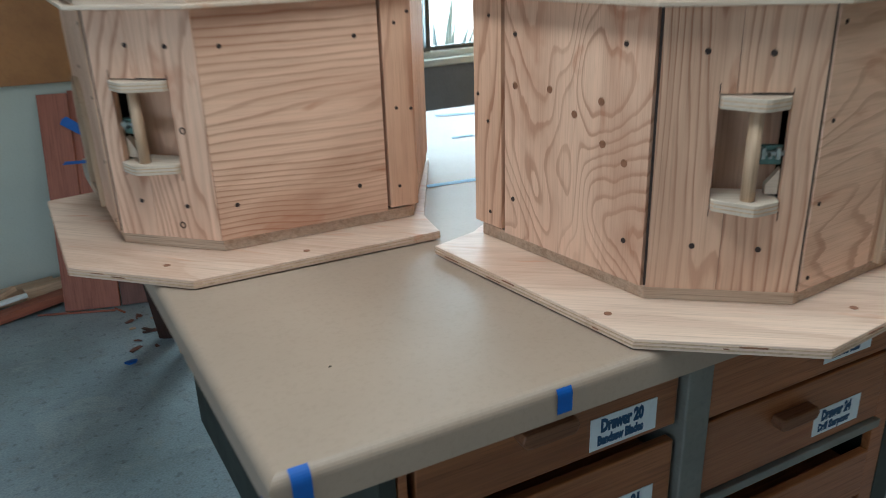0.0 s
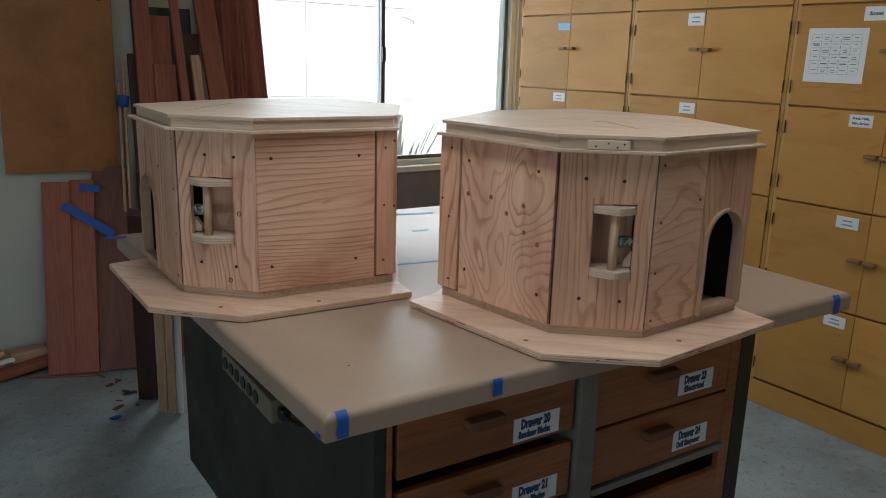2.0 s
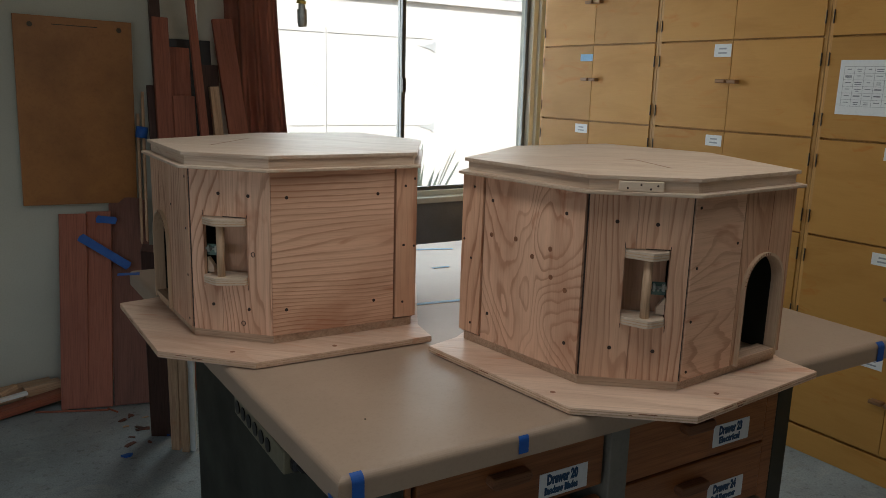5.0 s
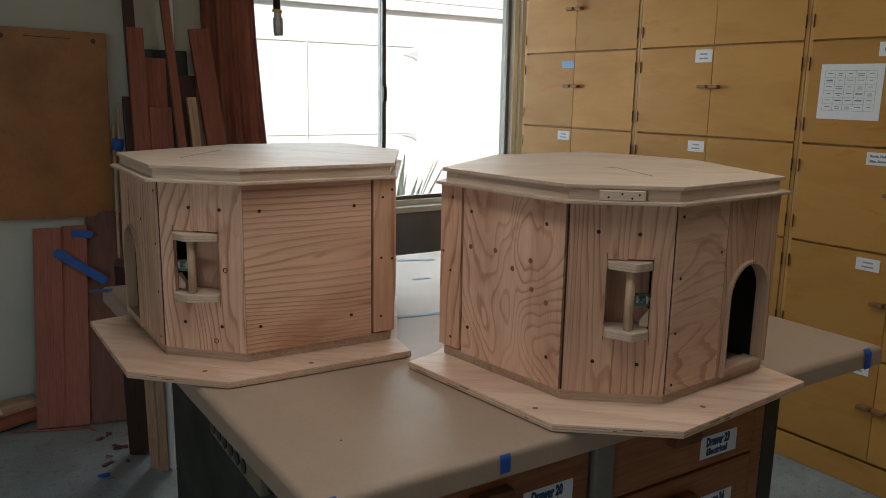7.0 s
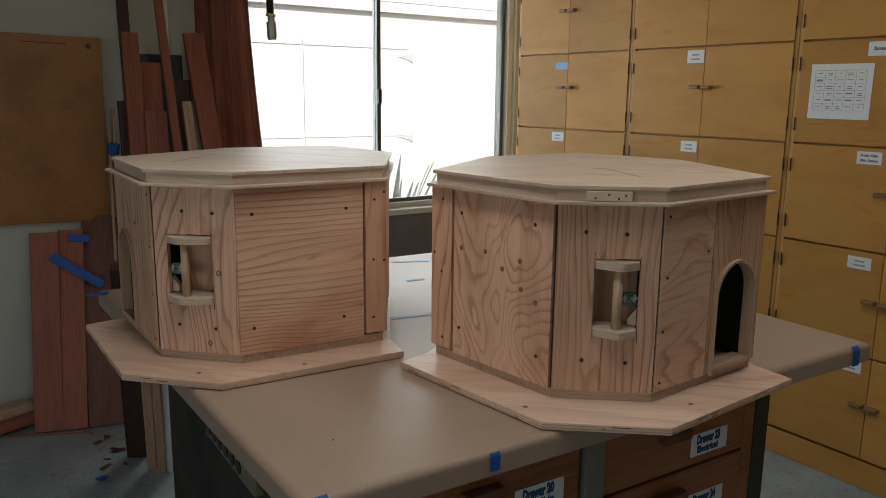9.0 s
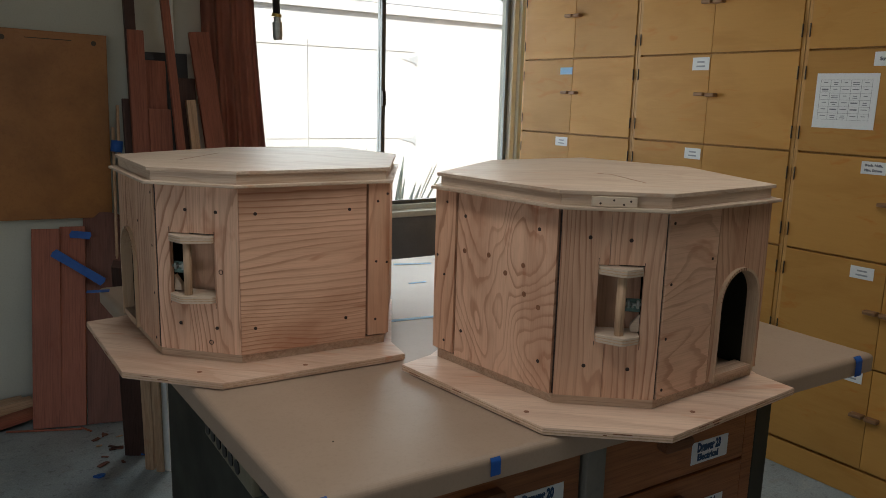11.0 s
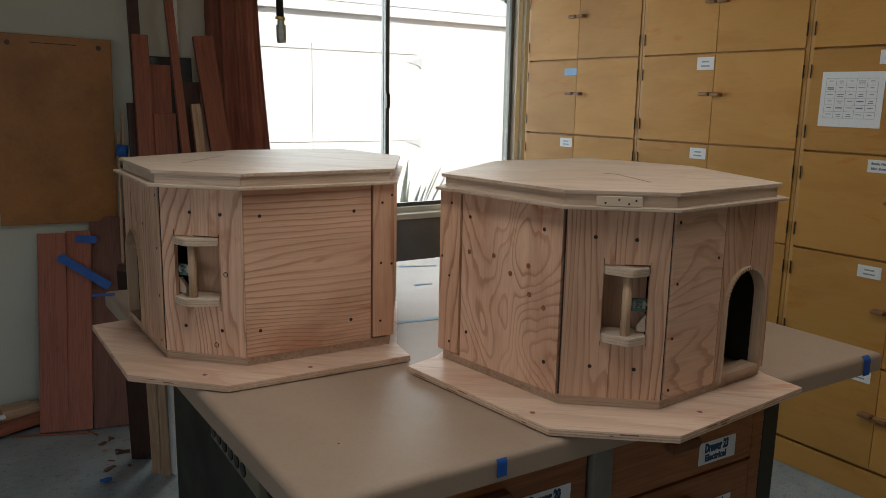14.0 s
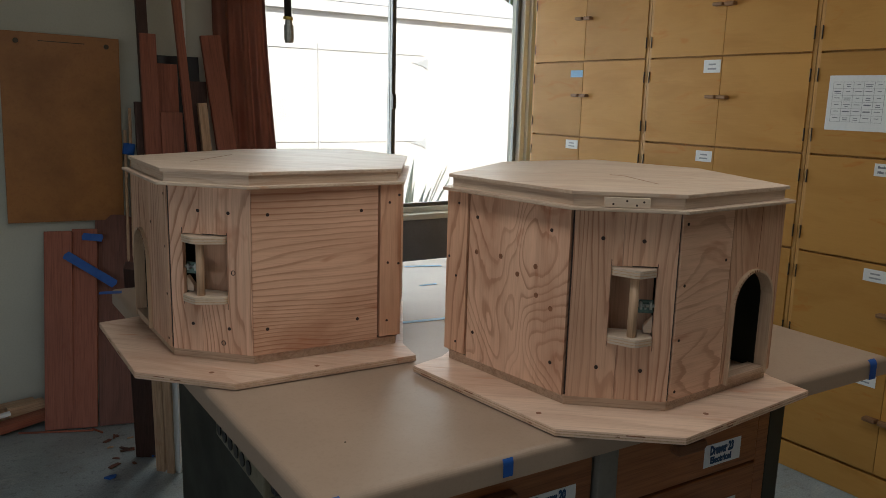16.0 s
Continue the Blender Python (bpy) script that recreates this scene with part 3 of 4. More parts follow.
    part("wedge", sheet([(wx, oz0 + 0.018), (wx + 0.015, oz0 + 0.018), (wx + 0.015, oz0 + (0.05 if hand > 0 else 0.03)), (wx, oz0 + (0.03 if hand > 0 else 0.05))], 0.012, 0.024), PALE, fp, "pale wooden wedge")

    # the plain long side: a broad panel and a narrow board with a dark gap between
    pm, pw = sides[-hand]
    flip = (lambda x: x) if hand < 0 else (lambda x: pw - x)   # measured from the narrow front outwards

    def span(a, b):
        return min(flip(a), flip(b)), max(flip(a), flip(b))

    a, b = span(0.003 if hand > 0 else 0.0008, 0.268 if hand > 0 else 0.280)
    bp = part("side_panel", sheet(rect(a, z0 + 0.001, b, z1), -0.002, T, []), PLY_WILD if hand > 0 else PLY_H, house, "fir plywood panel with bold grain", pm)
    spots = ((0.034, 0.327), (0.240, 0.326), (0.232, 0.086), (0.030, 0.088)) if hand < 0 else ((0.245, 0.334), (0.046, 0.336), (0.034, 0.088), (0.249, 0.093))
    for x, z in spots:
        screw(bp, SCREW_BIG_ME, flip(x), z, -0.0022)
    if hand > 0:
        for x, z in ((0.175, 0.266), (0.245, 0.263), (0.128, 0.239), (0.082, 0.262), (0.077, 0.208), (0.040, 0.190)):
            part("knot", KNOT_ME, KNOT, bp, m=pose(flip(x), -0.0022, z))
    a, b = span(0.2735 if hand > 0 else 0.2855, pw + 0.004)
    nb = part("edge_board", sheet(rect(a, z0 + 0.006, b, z1), -0.004, T, []), BOARD_V, house, "narrow upright fir board", pm)
    w = b - a
    for x, z in ((0.42, 0.93), (0.85, 0.60), (0.48, 0.49), (0.42, 0.08)) if hand > 0 else ((0.42, 0.885), (0.88, 0.93), (0.36, 0.50), (0.88, 0.49), (0.34, 0.12)):
        screw(nb, SCREW_ME, (a + x * w) if hand < 0 else (b - x * w), z0 + z * (z1 - z0), -0.0042)
    a, b = span(0.262 if hand > 0 else 0.275, 0.300)
    part("gap_strip", sheet(rect(a, z0, b, z1), T + 0.001, T + 0.006, []), REDWOOD_DARK, house, "dark strip behind the joint", pm)

    # the side with the arched entry
    am, aw = sides[hand]
    flip2 = (lambda x: x) if hand > 0 else (lambda x: aw - x)

    def span2(a, b):
        return min(flip2(a), flip2(b)), max(flip2(a), flip2(b))

    a, b = span2(0.003, 0.1572)
    dp = part("side_panel", sheet(rect(a, z0 + 0.001, b, z1), -0.001, T, []), PLY_CALM if hand > 0 else PLY_V, house, "fir plywood side panel", am)
    for x, z in ((0.10, 0.94), (0.12, 0.62), (0.10, 0.33), (0.10, 0.05), (0.88, 0.72)):
        screw(dp, SCREW_ME, flip2(x * 0.16), z0 + z * (z1 - z0), -0.0016)
    a, b = span2(0.1605, aw + 0.002)
    c, hw, spring, foot = flip2(0.241), 0.064, z0 + 0.153, z0 + 0.004

    def arch(r, base, top_shift=0.0):
        pts = [(c + r, base)]
        pts += [(c + r * math.cos(t), spring + r * math.sin(t)) for t in (math.pi * k / 16 for k in range(17))]
        return pts + [(c - r, base)]

    ep = part("entry_panel", sheet(rect(a, z0 + 0.001, b, z1), 0, 0.006, [arch(hw + 0.004, foot)]), BOARD_V, house, "upright fir panel with an arched entry", am)
    ring, proud = bmesh.new(), 0.008
    inner, outer = arch(hw, foot - 0.006), arch(hw + 0.0055, foot - 0.006)
    rows = [[ring.verts.new((x, y, z)) for x, z in loop] for loop, y in ((outer, 0.017), (outer, -proud), (inner, -proud), (inner, 0.017))]
    for p, q in zip(rows, rows[1:] + rows[:1]):
        for i in range(len(p) - 1):
            ring.faces.new((p[i], p[i + 1], q[i + 1], q[i]))
    ring.faces.new([r[0] for r in rows])
    ring.faces.new([r[-1] for r in reversed(rows)])
    rim = part("arch_trim", ring, ARCH, ep, "bent pale wood trim round the arch")
    kerf = bmesh.new()
    for k in range(14):
        t = math.pi * (0.46 + 0.038 * k) if hand > 0 else math.pi * (0.54 - 0.038 * k)
        o = Vector((c + (hw + 0.0025) * math.cos(t), -proud - 0.0003, spring + (hw + 0.0025) * math.sin(t)))
        box(kerf, -0.0026, -0.0004, -0.0007, 0.0026, 0.006, 0.0007, 0, Matrix.Translation(o) @ Matrix.Rotation(-t, 4, "Y"))
    part("kerf_cuts", kerf, KNOT, rim, "dark saw kerfs across the trim")

    # another dark strip for the gap's shade, beside the entry panel
    a, b = span2(0.1576, 0.1601)
    part("joint", sheet(rect(a, z0 + 0.002, b, z1 - 0.001), 0.0015, 0.008), HOLE_AND_GAP_SHADE, house, "dark strip standing in for shade beside the entry panel", am)
    seam_x = c + (0.012 if hand > 0 else -0.012)
    part("panel_seam", boxed(seam_x - 0.0006, -0.0004, spring + hw + 0.008, seam_x + 0.0006, 0.002, z1 - 0.001), KNOT, ep, "thin joint above the arch")
    part("threshold", boxed(c - hw + 0.001, -0.006, foot - 0.003, c + hw - 0.001, 0.030, foot + 0.009, 0.001), STRIP, ep, "wooden threshold strip")
    # shade inside the entry is painted: near-black sheets at sides, top and back
    for dims, mat in (((c - 0.078, 0.200, z0, c + 0.078, 0.206, z0 + 0.26), BENCH_DARK_AND_SHADE), ((c - 0.084, 0.0125, z0, c - 0.079, 0.200, z0 + 0.26), BENCH_DARK_AND_SHADE),
                      ((c + 0.079, 0.0125, z0, c + 0.084, 0.200, z0 + 0.26), BENCH_DARK_AND_SHADE), ((c - 0.078, 0.0125, z0 + 0.252, c + 0.078, 0.199, z0 + 0.26), BENCH_DARK_AND_SHADE)):
        part("inner_wall", boxed(*dims), mat, house, "near-black sheet standing for shade behind the entry", am)

    # the four back sides, plain
    for i in range(1, 5):
        bm_, bw_ = edge_pose(plan[i], plan[i + 1])
        part("back_panel", sheet(rect(0.003, z0 + 0.001, bw_ - 0.003, z1), 0.001, T, []), PLY_V, house, "plain fir plywood back panel", bm_)

    # lid: thin flange, strip frame, top sheet
    lid = part("lid", prism(heptagon(0.026, 0.100, 0.351, 0.216, 0.012), H1 + 0.0005, H1 + 0.0065, 0.001), LID, house, "thin plywood flange of the lid")
    ring_plan = heptagon(0.006, 0.095, 0.331, 0.226, 0.0)
    for i in range(7):
        em, ew = edge_pose(ring_plan[i - 1], ring_plan[i])
        part("lid_strip", sheet(rect(0.0004, H1 + 0.0065, ew - 0.0004, H1 + 0.0265), 0, 0.012, []), LID, lid, m=em)
    part("lid_top", prism(heptagon(0.012, 0.099, 0.340, 0.226, 0.006), H1 + 0.0265, H1 + 0.0335, 0.001), LID, lid, "flat plywood lid sheet")
    crack = bmesh.new()
    for (p, q) in (((-0.002, 0.331), (0.026, 0.316)), ((0.026, 0.316), (0.074, 0.159))) if hand > 0 else (((-0.13, 0.154), (-0.16, 0.396)),):
        d = Vector((q[0] - p[0], q[1] - p[1]))
        box(crack, 0, -0.0009, 0, d.length, 0.0009, 0.0006, 0, pose(p[0], p[1], H1 + 0.0333, 0, 0, math.degrees(math.atan2(d.y, d.x))))
    part("seam", crack, KNOT, lid, "dark split in the lid veneer")
    if hand > 0:
        em, ew = edge_pose(ring_plan[6], ring_plan[0])
        cl = part("cleat", boxed(0.052, -0.012, H1 + 0.0075, 0.130, -0.0003, H1 + 0.0245, 0.001), PALE, lid, "pale wooden cleat with screw holes", em)
        for x, z in ((0.067, 0.012), (0.090, 0.018), (0.107, 0.011), (0.119, 0.017)):
            screw(cl, SCREW_TINY_ME, x, H1 + z - 0.002 + 0.003, -0.0122)
    return house


animal_house(pose(0.864, 0.741, BASE_Z, 0, 0, -40.0), 1, "pinkish fir plywood house with arched entry, standing on bench")
animal_house(pose(0.314, 1.357, BASE_Z, 0, 0, -47.0), -1, "mirrored fir plywood house with arched entry, standing on bench")

# ---------------------------------------------------------------- drawer bench
BENCH = pose(0.262, 0.726, 0, 0, 0, -2.2)
TW, TD, TZ = 1.440, 1.440, 0.904
SKEW = -0.050   # the far left corner stands out a little
bench = thing("workbench", BENCH, "large square drawer workbench with dark painted sides", "workbench")
part("tabletop", prism([(0.005, 0.005), (TW - 0.005, 0.005), (TW - 0.005, TD - 0.005), (SKEW + 0.005, TD - 0.005)], TZ - 0.05, TZ - 0.002, 0.012), BENCH_GREY, bench, "thick bench top under paper")
V0 = 0.141   # drawer fronts stand back from the edge
part("side_panel", prism([(0.160, V0), (0.185, V0), (0.146, 1.36), (0.112, 1.36)], 0.14, TZ - 0.052, 0.002), BENCH_DARK_AND_SHADE, bench, "dark green painted side panel")
part("side_panel", boxed(1.228, V0 + 0.004, 0.14, 1.283, 1.25, TZ - 0.052, 0.002), BENCH_DARK_AND_SHADE, bench, "dark green painted side panel")
part("back_panel", boxed(0.187, 1.225, 0.14, 1.226, 1.245, TZ - 0.052), BENCH_DARK_AND_SHADE, bench)
part("plinth", boxed(0.24, V0 + 0.08, 0.0, 1.22, 1.2, 0.138), BENCH_DARK_AND_SHADE, bench, "recessed dark plinth")
part("bottom", boxed(0.187, V0 + 0.012, 0.14, 1.226, 1.222, 0.165), BENCH_DARK_AND_SHADE, bench)
part("stile", boxed(0.187, V0, 0.14, 0.200, V0 + 0.03, TZ - 0.052, 0.0015), DRAWER, bench, "orange-brown wooden stile")
part("post", boxed(0.664, V0 - 0.012, 0.14, 0.716, V0 + 0.5, TZ - 0.052, 0.003), BENCH_GREY, bench, "grey painted divider post")
part("stile", boxed(1.185, V0 + 0.004, 0.14, 1.226, V0 + 0.02, TZ - 0.052, 0.0015), DRAWER, bench, "brown wooden stile")
part("rail", boxed(0.722, V0 - 0.006, 0.470, 1.19, V0 + 0.35, 0.488, 0.002), BENCH_GREY, bench, "grey painted rail")


def drawer(x0, x1, z0, z1, label, title, below, label_x, out=0.0):
    d = part("drawer", boxed(x0, V0 - out, z0, x1, V0 + 0.018 - out, z1, 0.0025), DRAWER, bench, label)
    part("drawer_box", boxed(x0 + 0.012, V0 + 0.019 - out, z0 + 0.008, x1 - 0.012, V0 + 0.42, z1 - 0.035), DRAWER, d)
    c = (x0 + x1) / 2 - 0.028
    pull = sheet([(c - 0.048, z1 - 0.048), (c - 0.040, z1 - 0.060), (c + 0.040, z1 - 0.060), (c + 0.048, z1 - 0.048), (c + 0.043, z1 - 0.036), (c - 0.043, z1 - 0.036)], V0 - 0.026 - out, V0 - 0.0003 - out)
    bmesh.ops.bevel(pull, geom=list(pull.edges), offset=0.003, segments=2, profile=0.5, affect="EDGES")
    part("pull", pull, PULL, d, "carved wooden pull")
    if title:
        w, h = 0.124, 0.054
        lz = z1 - 0.096
        part("label", boxed(label_x, V0 - 0.0014 - out, lz - h / 2, label_x + w, V0 - 0.0002 - out, lz + h / 2), CARD, d, "white card label with blue lettering")
        me = lettering(title, 0.029, 0.080)
        me.materials.append(INK)
        part("lettering", me, INK, d, "", pose(label_x + w / 2 - 0.004, V0 - 0.0018 - out, lz + 0.011))
        if below:
            me = lettering(below, 0.021, min(0.086, 0.0072 * len(below)))
            me.materials.append(INK)
            part("lettering", me, INK, d, "", pose(label_x + w / 2 - 0.006, V0 - 0.0018 - out, lz - 0.013))
    return d


FRONT = "orange-brown plywood drawer front"
drawer(0.211, 0.655, 0.659, 0.790, FRONT, "Drawer 20", "Bandsaw Blades", 0.489)
drawer(0.211, 0.655, 0.500, 0.630, FRONT, "Drawer 21", "Saw Blades", 0.494)
drawer(0.211, 0.655, 0.345, 0.484, FRONT, "", "", 0.5)
drawer(0.211, 0.655, 0.172, 0.330, FRONT, "", "", 0.5)
drawer(0.724, 1.180, 0.642, 0.785, FRONT, "Drawer 23", "Electrical", 0.995)
drawer(0.724, 1.180, 0.494, 0.635, FRONT, "Drawer 24", "Drill Sharpener", 0.995)
drawer(0.735, 1.180, 0.310, 0.415, FRONT + ", sitting low", "", "", 0.995)
drawer(0.724, 1.180, 0.172, 0.302, FRONT, "", "", 0.995)

# brown paper folded over the bench top
cover = prism([(0, 0), (TW, 0), (TW, TD), (SKEW, TD)], TZ - 0.044, TZ)
tops = [e for e in cover.edges if min(v.co.z for v in e.verts) > TZ - 0.01]
bmesh.ops.bevel(cover, geom=tops, offset=0.013, segments=6, profile=0.5, affect="EDGES")
bmesh.ops.delete(cover, geom=[f for f in cover.faces if f.normal.z < -0.9], context="FACES")
cov = thing("paper_cover", BENCH, "tan brown kraft paper folded over the bench top", "paper cover")
part("paper", cover, PAPER, cov)
fold = sheet([(0.001, TZ - 0.044), (0.030, TZ - 0.044), (0.001, TZ - 0.020)], -0.0016, -0.0004)
part("corner_fold", fold, PAPER, cov, "folded triangle of paper at the corner")


def tape_on_front(u, w, start, drop, name="tape_strip"):
    bm = bmesh.new()
    prof = [(0.013 + 0.0156 * math.cos(q), TZ - 0.013 + 0.0146 * math.sin(q)) for q in (math.pi * k / 14 for k in range(start, 15))] + [(-0.0026, TZ - drop)]
    rows = [[bm.verts.new((x, y - d, z + d)) for (y, z) in prof for d in (0,)] for x in (u, u + w)]
    low_ = [[bm.verts.new((x, y + 0.0006, z - 0.0006)) for (y, z) in prof] for x in (u, u + w)]
    for i in range(len(prof) - 1):
        bm.faces.new((rows[0][i], rows[0][i + 1], rows[1][i + 1], rows[1][i]))
        bm.faces.new((low_[0][i], low_[1][i], low_[1][i + 1], low_[0][i + 1]))
    return solid(name, bm, TAPE, "strip of blue painter's tape on the paper edge", "tape", "blue tape strips", m=BENCH)


for u, start, drop in ((0.021, 8, 0.041), (0.324, 11, 0.035), (1.365, 9, 0.046)):
    tape_on_front(u, 0.020 if u < 1 else 0.026, start, drop)


def tape_flat(m, w, l, mat, label):
    bm = bmesh.new()
    n = 6
    for k in range(n):
        box(bm, k * l / n, -w / 2, 0.0, (k + 1) * l / n, w / 2, 0.0006)
    bmesh.ops.remove_doubles(bm, verts=list(bm.verts), dist=1e-5)
    return solid("tape_strip", bm, mat, label, "tape", "blue tape strips", m=m)


# power strip on the bench side
strip = thing("power_strip", BENCH, "putty-coloured metal power strip screwed to the bench side", "power strip")
part("housing", boxed(0.090, 0.50, 0.650, 0.160, 0.862, 0.706, 0.004), IVORY, strip)
for k in range(6):
    y = 0.828 - 0.046 * k
    sock = bmesh.new()
    tube(sock, [(0.0896, y, 0.678), (0.0870, y, 0.678)], 0.0165, 16)
    part("socket", sock, BLACK, strip, "round black socket")
plug = bmesh.new()
box(plug, 0.102, 0.472, 0.662, 0.128, 0.4992, 0.692, 0.008)
tube(plug, [(0.114, 0.475, 0.677), (0.116, 0.455, 0.675), (0.130, 0.442, 0.668), (0.158, 0.440, 0.660)], 0.006, 8)
part("plug", plug, BLACK, strip, "black plug with a short cable")

# ---------------------------------------------------------------- wall of lockers
LX = 2.744
ROWS_Z = [0.115, 0.517, 0.918, 1.301, 1.690, 2.085, 2.480]
UNITS = [(3.265, 2.422, 2.858), (2.422, 1.574, 2.003), (1.574, 0.728, 1.158), (0.728, -0.118, 0.31), (-0.118, -0.964, -0.54)]


def locker_column(y1, y0, split):
    unit = thing("locker", pose(LX, y0, 0), "tall varnished plywood locker column with small paired doors", "locker", "wall of lockers")
    w = y1 - y0
    part("carcass", boxed(0.022, 0.0005, 0.002, 0.58, w - 0.0005, ROWS_Z[-1] + 0.03), LOCKER_EDGE, unit)
    part("plinth", boxed(0.004, 0.001, 0.001, 0.0215, w - 0.001, ROWS_Z[0] - 0.008, 0.001), LOCKER, unit, "plywood plinth")
    for y in (0.001, w - 0.017):
        part("stile", boxed(0.004, y, ROWS_Z[0] - 0.006, 0.0215, y + 0.016, ROWS_Z[-1] + 0.02, 0.001), LOCKER_EDGE, unit)
    s = split - y0
    for z0, z1 in zip(ROWS_Z, ROWS_Z[1:]):
        for a, b, inner, outer in ((0.018, s - 0.0012, s - 0.0012, 0.018), (s + 0.0012, w - 0.018, s + 0.0012, w - 0.018)):
            d = part("door", boxed(0, a, z0 + 0.005, 0.019, b, z1 - 0.003, 0.0012), LOCKER, unit)
            sign = -1 if inner > outer else 1
            for z in (z0 + 0.075, z1 - 0.085):
                hb_ = bmesh.new()
                tube(hb_, [(-0.003, outer - sign * 0.002 * -1, z - 0.026), (-0.003, outer - sign * 0.002 * -1, z + 0.026)], 0.0022, 8)
                box(hb_, -0.0012, min(outer, outer + sign * 0.005), z - 0.024, 0.0, max(outer, outer + sign * 0.005), z + 0.024)
                part("hinge", hb_, BRONZE, d, "dark narrow hinge")
            zh = z0 + 0.217
            k = bmesh.new()
            y_in = inner
            if sign > 0:
                box(k, -0.034, y_in + 0.002, zh - 0.008, -0.0003, y_in + 0.052, zh + 0.007, 0.004)
            else:
                box(k, -0.030, y_in - 0.050, zh - 0.010, -0.0003, y_in - 0.002, zh + 0.006, 0.004)
            part("latch_block", k, KNOB, d, "worn wooden latch block")
    return unit


for u in UNITS:
    locker_column(*u)


def card(y, z, w, h, words="", bars=0, label="small white card label on a locker door"):
    """A card on the locker doors; y is its far upper corner, seen from the room."""
    c = thing("card_label", pose(LX - 0.0008, y, z, 0, 0, -90), label, "label", "locker labels")
    part("card", boxed(0, -0.0006, -h, w, 0.0006, 0), CARD, c)
    lines = words.split("\n") if words else []
    for i, line in enumerate(lines):
        me = lettering(line, h * 0.26 if len(lines) > 1 else h * 0.34, min(w * 0.72, 0.0085 * len(line)))
        me.materials.append(INK_GREY)
        part("lettering", me, INK_GREY, c, m=pose(w / 2, -0.0009, -h * (i + 0.75) / (len(lines) + 0.5)))
    for i in range(bars):
        bw = w * (0.42 if i == 0 else 0.5)
        part("bar", boxed((w - bw) / 2, -0.0012, -h * (0.42 + 0.34 * i), (w + bw) / 2, -0.0006, -h * (0.29 + 0.34 * i)), INK_PALE, c)
    return c


NAME = "small white name card taped to a locker door"
card(2.096, 1.676, 0.088, 0.055, bars=2, label=NAME)
card(2.099, 1.281, 0.086, 0.048, bars=2, label=NAME)
card(2.961, 1.283, 0.092, 0.047, bars=2, label=NAME)
card(1.289, 0.895, 0.088, 0.046, bars=2, label=NAME)
card(1.280, 0.496, 0.088, 0.046, bars=2, label=NAME)
card(1.300, 1.676, 0.088, 0.050, "Screws", label="white card label with the word Screws")
card(1.298, 1.285, 0.090, 0.046, "Brads, Nails,\nMisc. Screws", label="white card label listing brads, nails and screws")
tape_flat(pose(LX - 0.0002, 2.952, 1.629, 90, 0, -90), 0.036, 0.092, TAPE_PALE, "short piece of pale blue tape on a locker door")

# printed sheet with a table of small entries
sheet_paper = thing("paper_sheet", pose(LX - 0.0006, 1.508, 1.602, 0, 0.3, -90), "white printed sheet with a grid of entries taped up", "paper sheet")
part("paper", boxed(0, -0.0005, -0.203, 0.236, 0.0005, 0), CARD, sheet_paper)
rng = random.Random(4)
grid = bmesh.new()
for i in range(7):
    z = -0.024 - 0.0245 * i
    box(grid, 0.018, -0.0009, z - 0.0004, 0.213, -0.0005, z + 0.0004)
for i in range(6):
    x = 0.018 + 0.039 * i
    box(grid, x - 0.0004, -0.0009, -0.171, x + 0.0004, -0.0005, -0.024)
part("printed_grid", grid, INK_GREY, sheet_paper, "thin grey printed lines")
for r in range(6):
    for c in range(5):
        for k in range(rng.choice((1, 1, 2))):
            w = rng.uniform(0.012, 0.028)
            x = 0.0375 + 0.039 * c
            z = -0.034 - 0.0245 * r - 0.007 * k
            part("entry", boxed(x - w / 2, -0.001, z - 0.0013, x + w / 2, -0.0005, z + 0.0013), INK_GREY, sheet_paper)
for r, c in ((1, 0), (3, 3), (4, 1), (4, 3)):
    part("marker_stroke", boxed(0.024 + 0.039 * c, -0.0012, -0.037 - 0.0245 * r, 0.050 + 0.039 * c, -0.0007, -0.0325 - 0.0245 * r), INK_GREY, sheet_paper)

# tape on the paper
for p, l, a, w in (((0.835, 1.456), 0.15, -9, 0.017), ((1.19, 2.045), 0.13, -20, 0.022), ((1.09, 1.782), 0.06, -3, 0.014), ((0.226, 2.125), 0.060, -14, 0.03)):
    tape_flat(pose(p[0], p[1], TZ + 0.0004, 0, 0, a), w, l, TAPE_PALE if w < 0.03 else TAPE, "piece of blue tape on the brown paper")
speck = disc(0.0016, 0.0016, 8)
solid("nail_head", speck, BRONZE, "dark nail head poking through the brown paper", "nail", m=pose(0.392, 0.892, TZ - 0.0006, -90, 0, 0))
for v, z in ((0.125, 0.8615), (0.012, 0.8605)):
    solid("tape_strip", boxed(-0.0030, v, z, -0.0022, v + 0.018, z + 0.009), TAPE, "scrap of blue tape under the folded paper edge", "tape", "blue tape strips", m=BENCH)

# ---------------------------------------------------------------- north wall: panel, boards, curtain, hose
panel = thing("wall_panel", pose(0.120, WALL_Y - 0.045, 0.893, -0.6, 1.2, 0), "brown hardboard panel hung on the wall by two screws", "wall panel")
part("board", boxed(0, 0, 0, 0.480, 0.02, 0.824, 0.002), HARDBOARD, panel)
for x in (0.065, 0.425):
    part("screw", disc(0.011, 0.004, 12), BRONZE, panel, "dark washer and screw", pose(x, 0.0002, 0.785))
part("slot", boxed(0.15, -0.0008, 0.789, 0.335, -0.0001, 0.7925), BRONZE, panel, "thin dark slot")


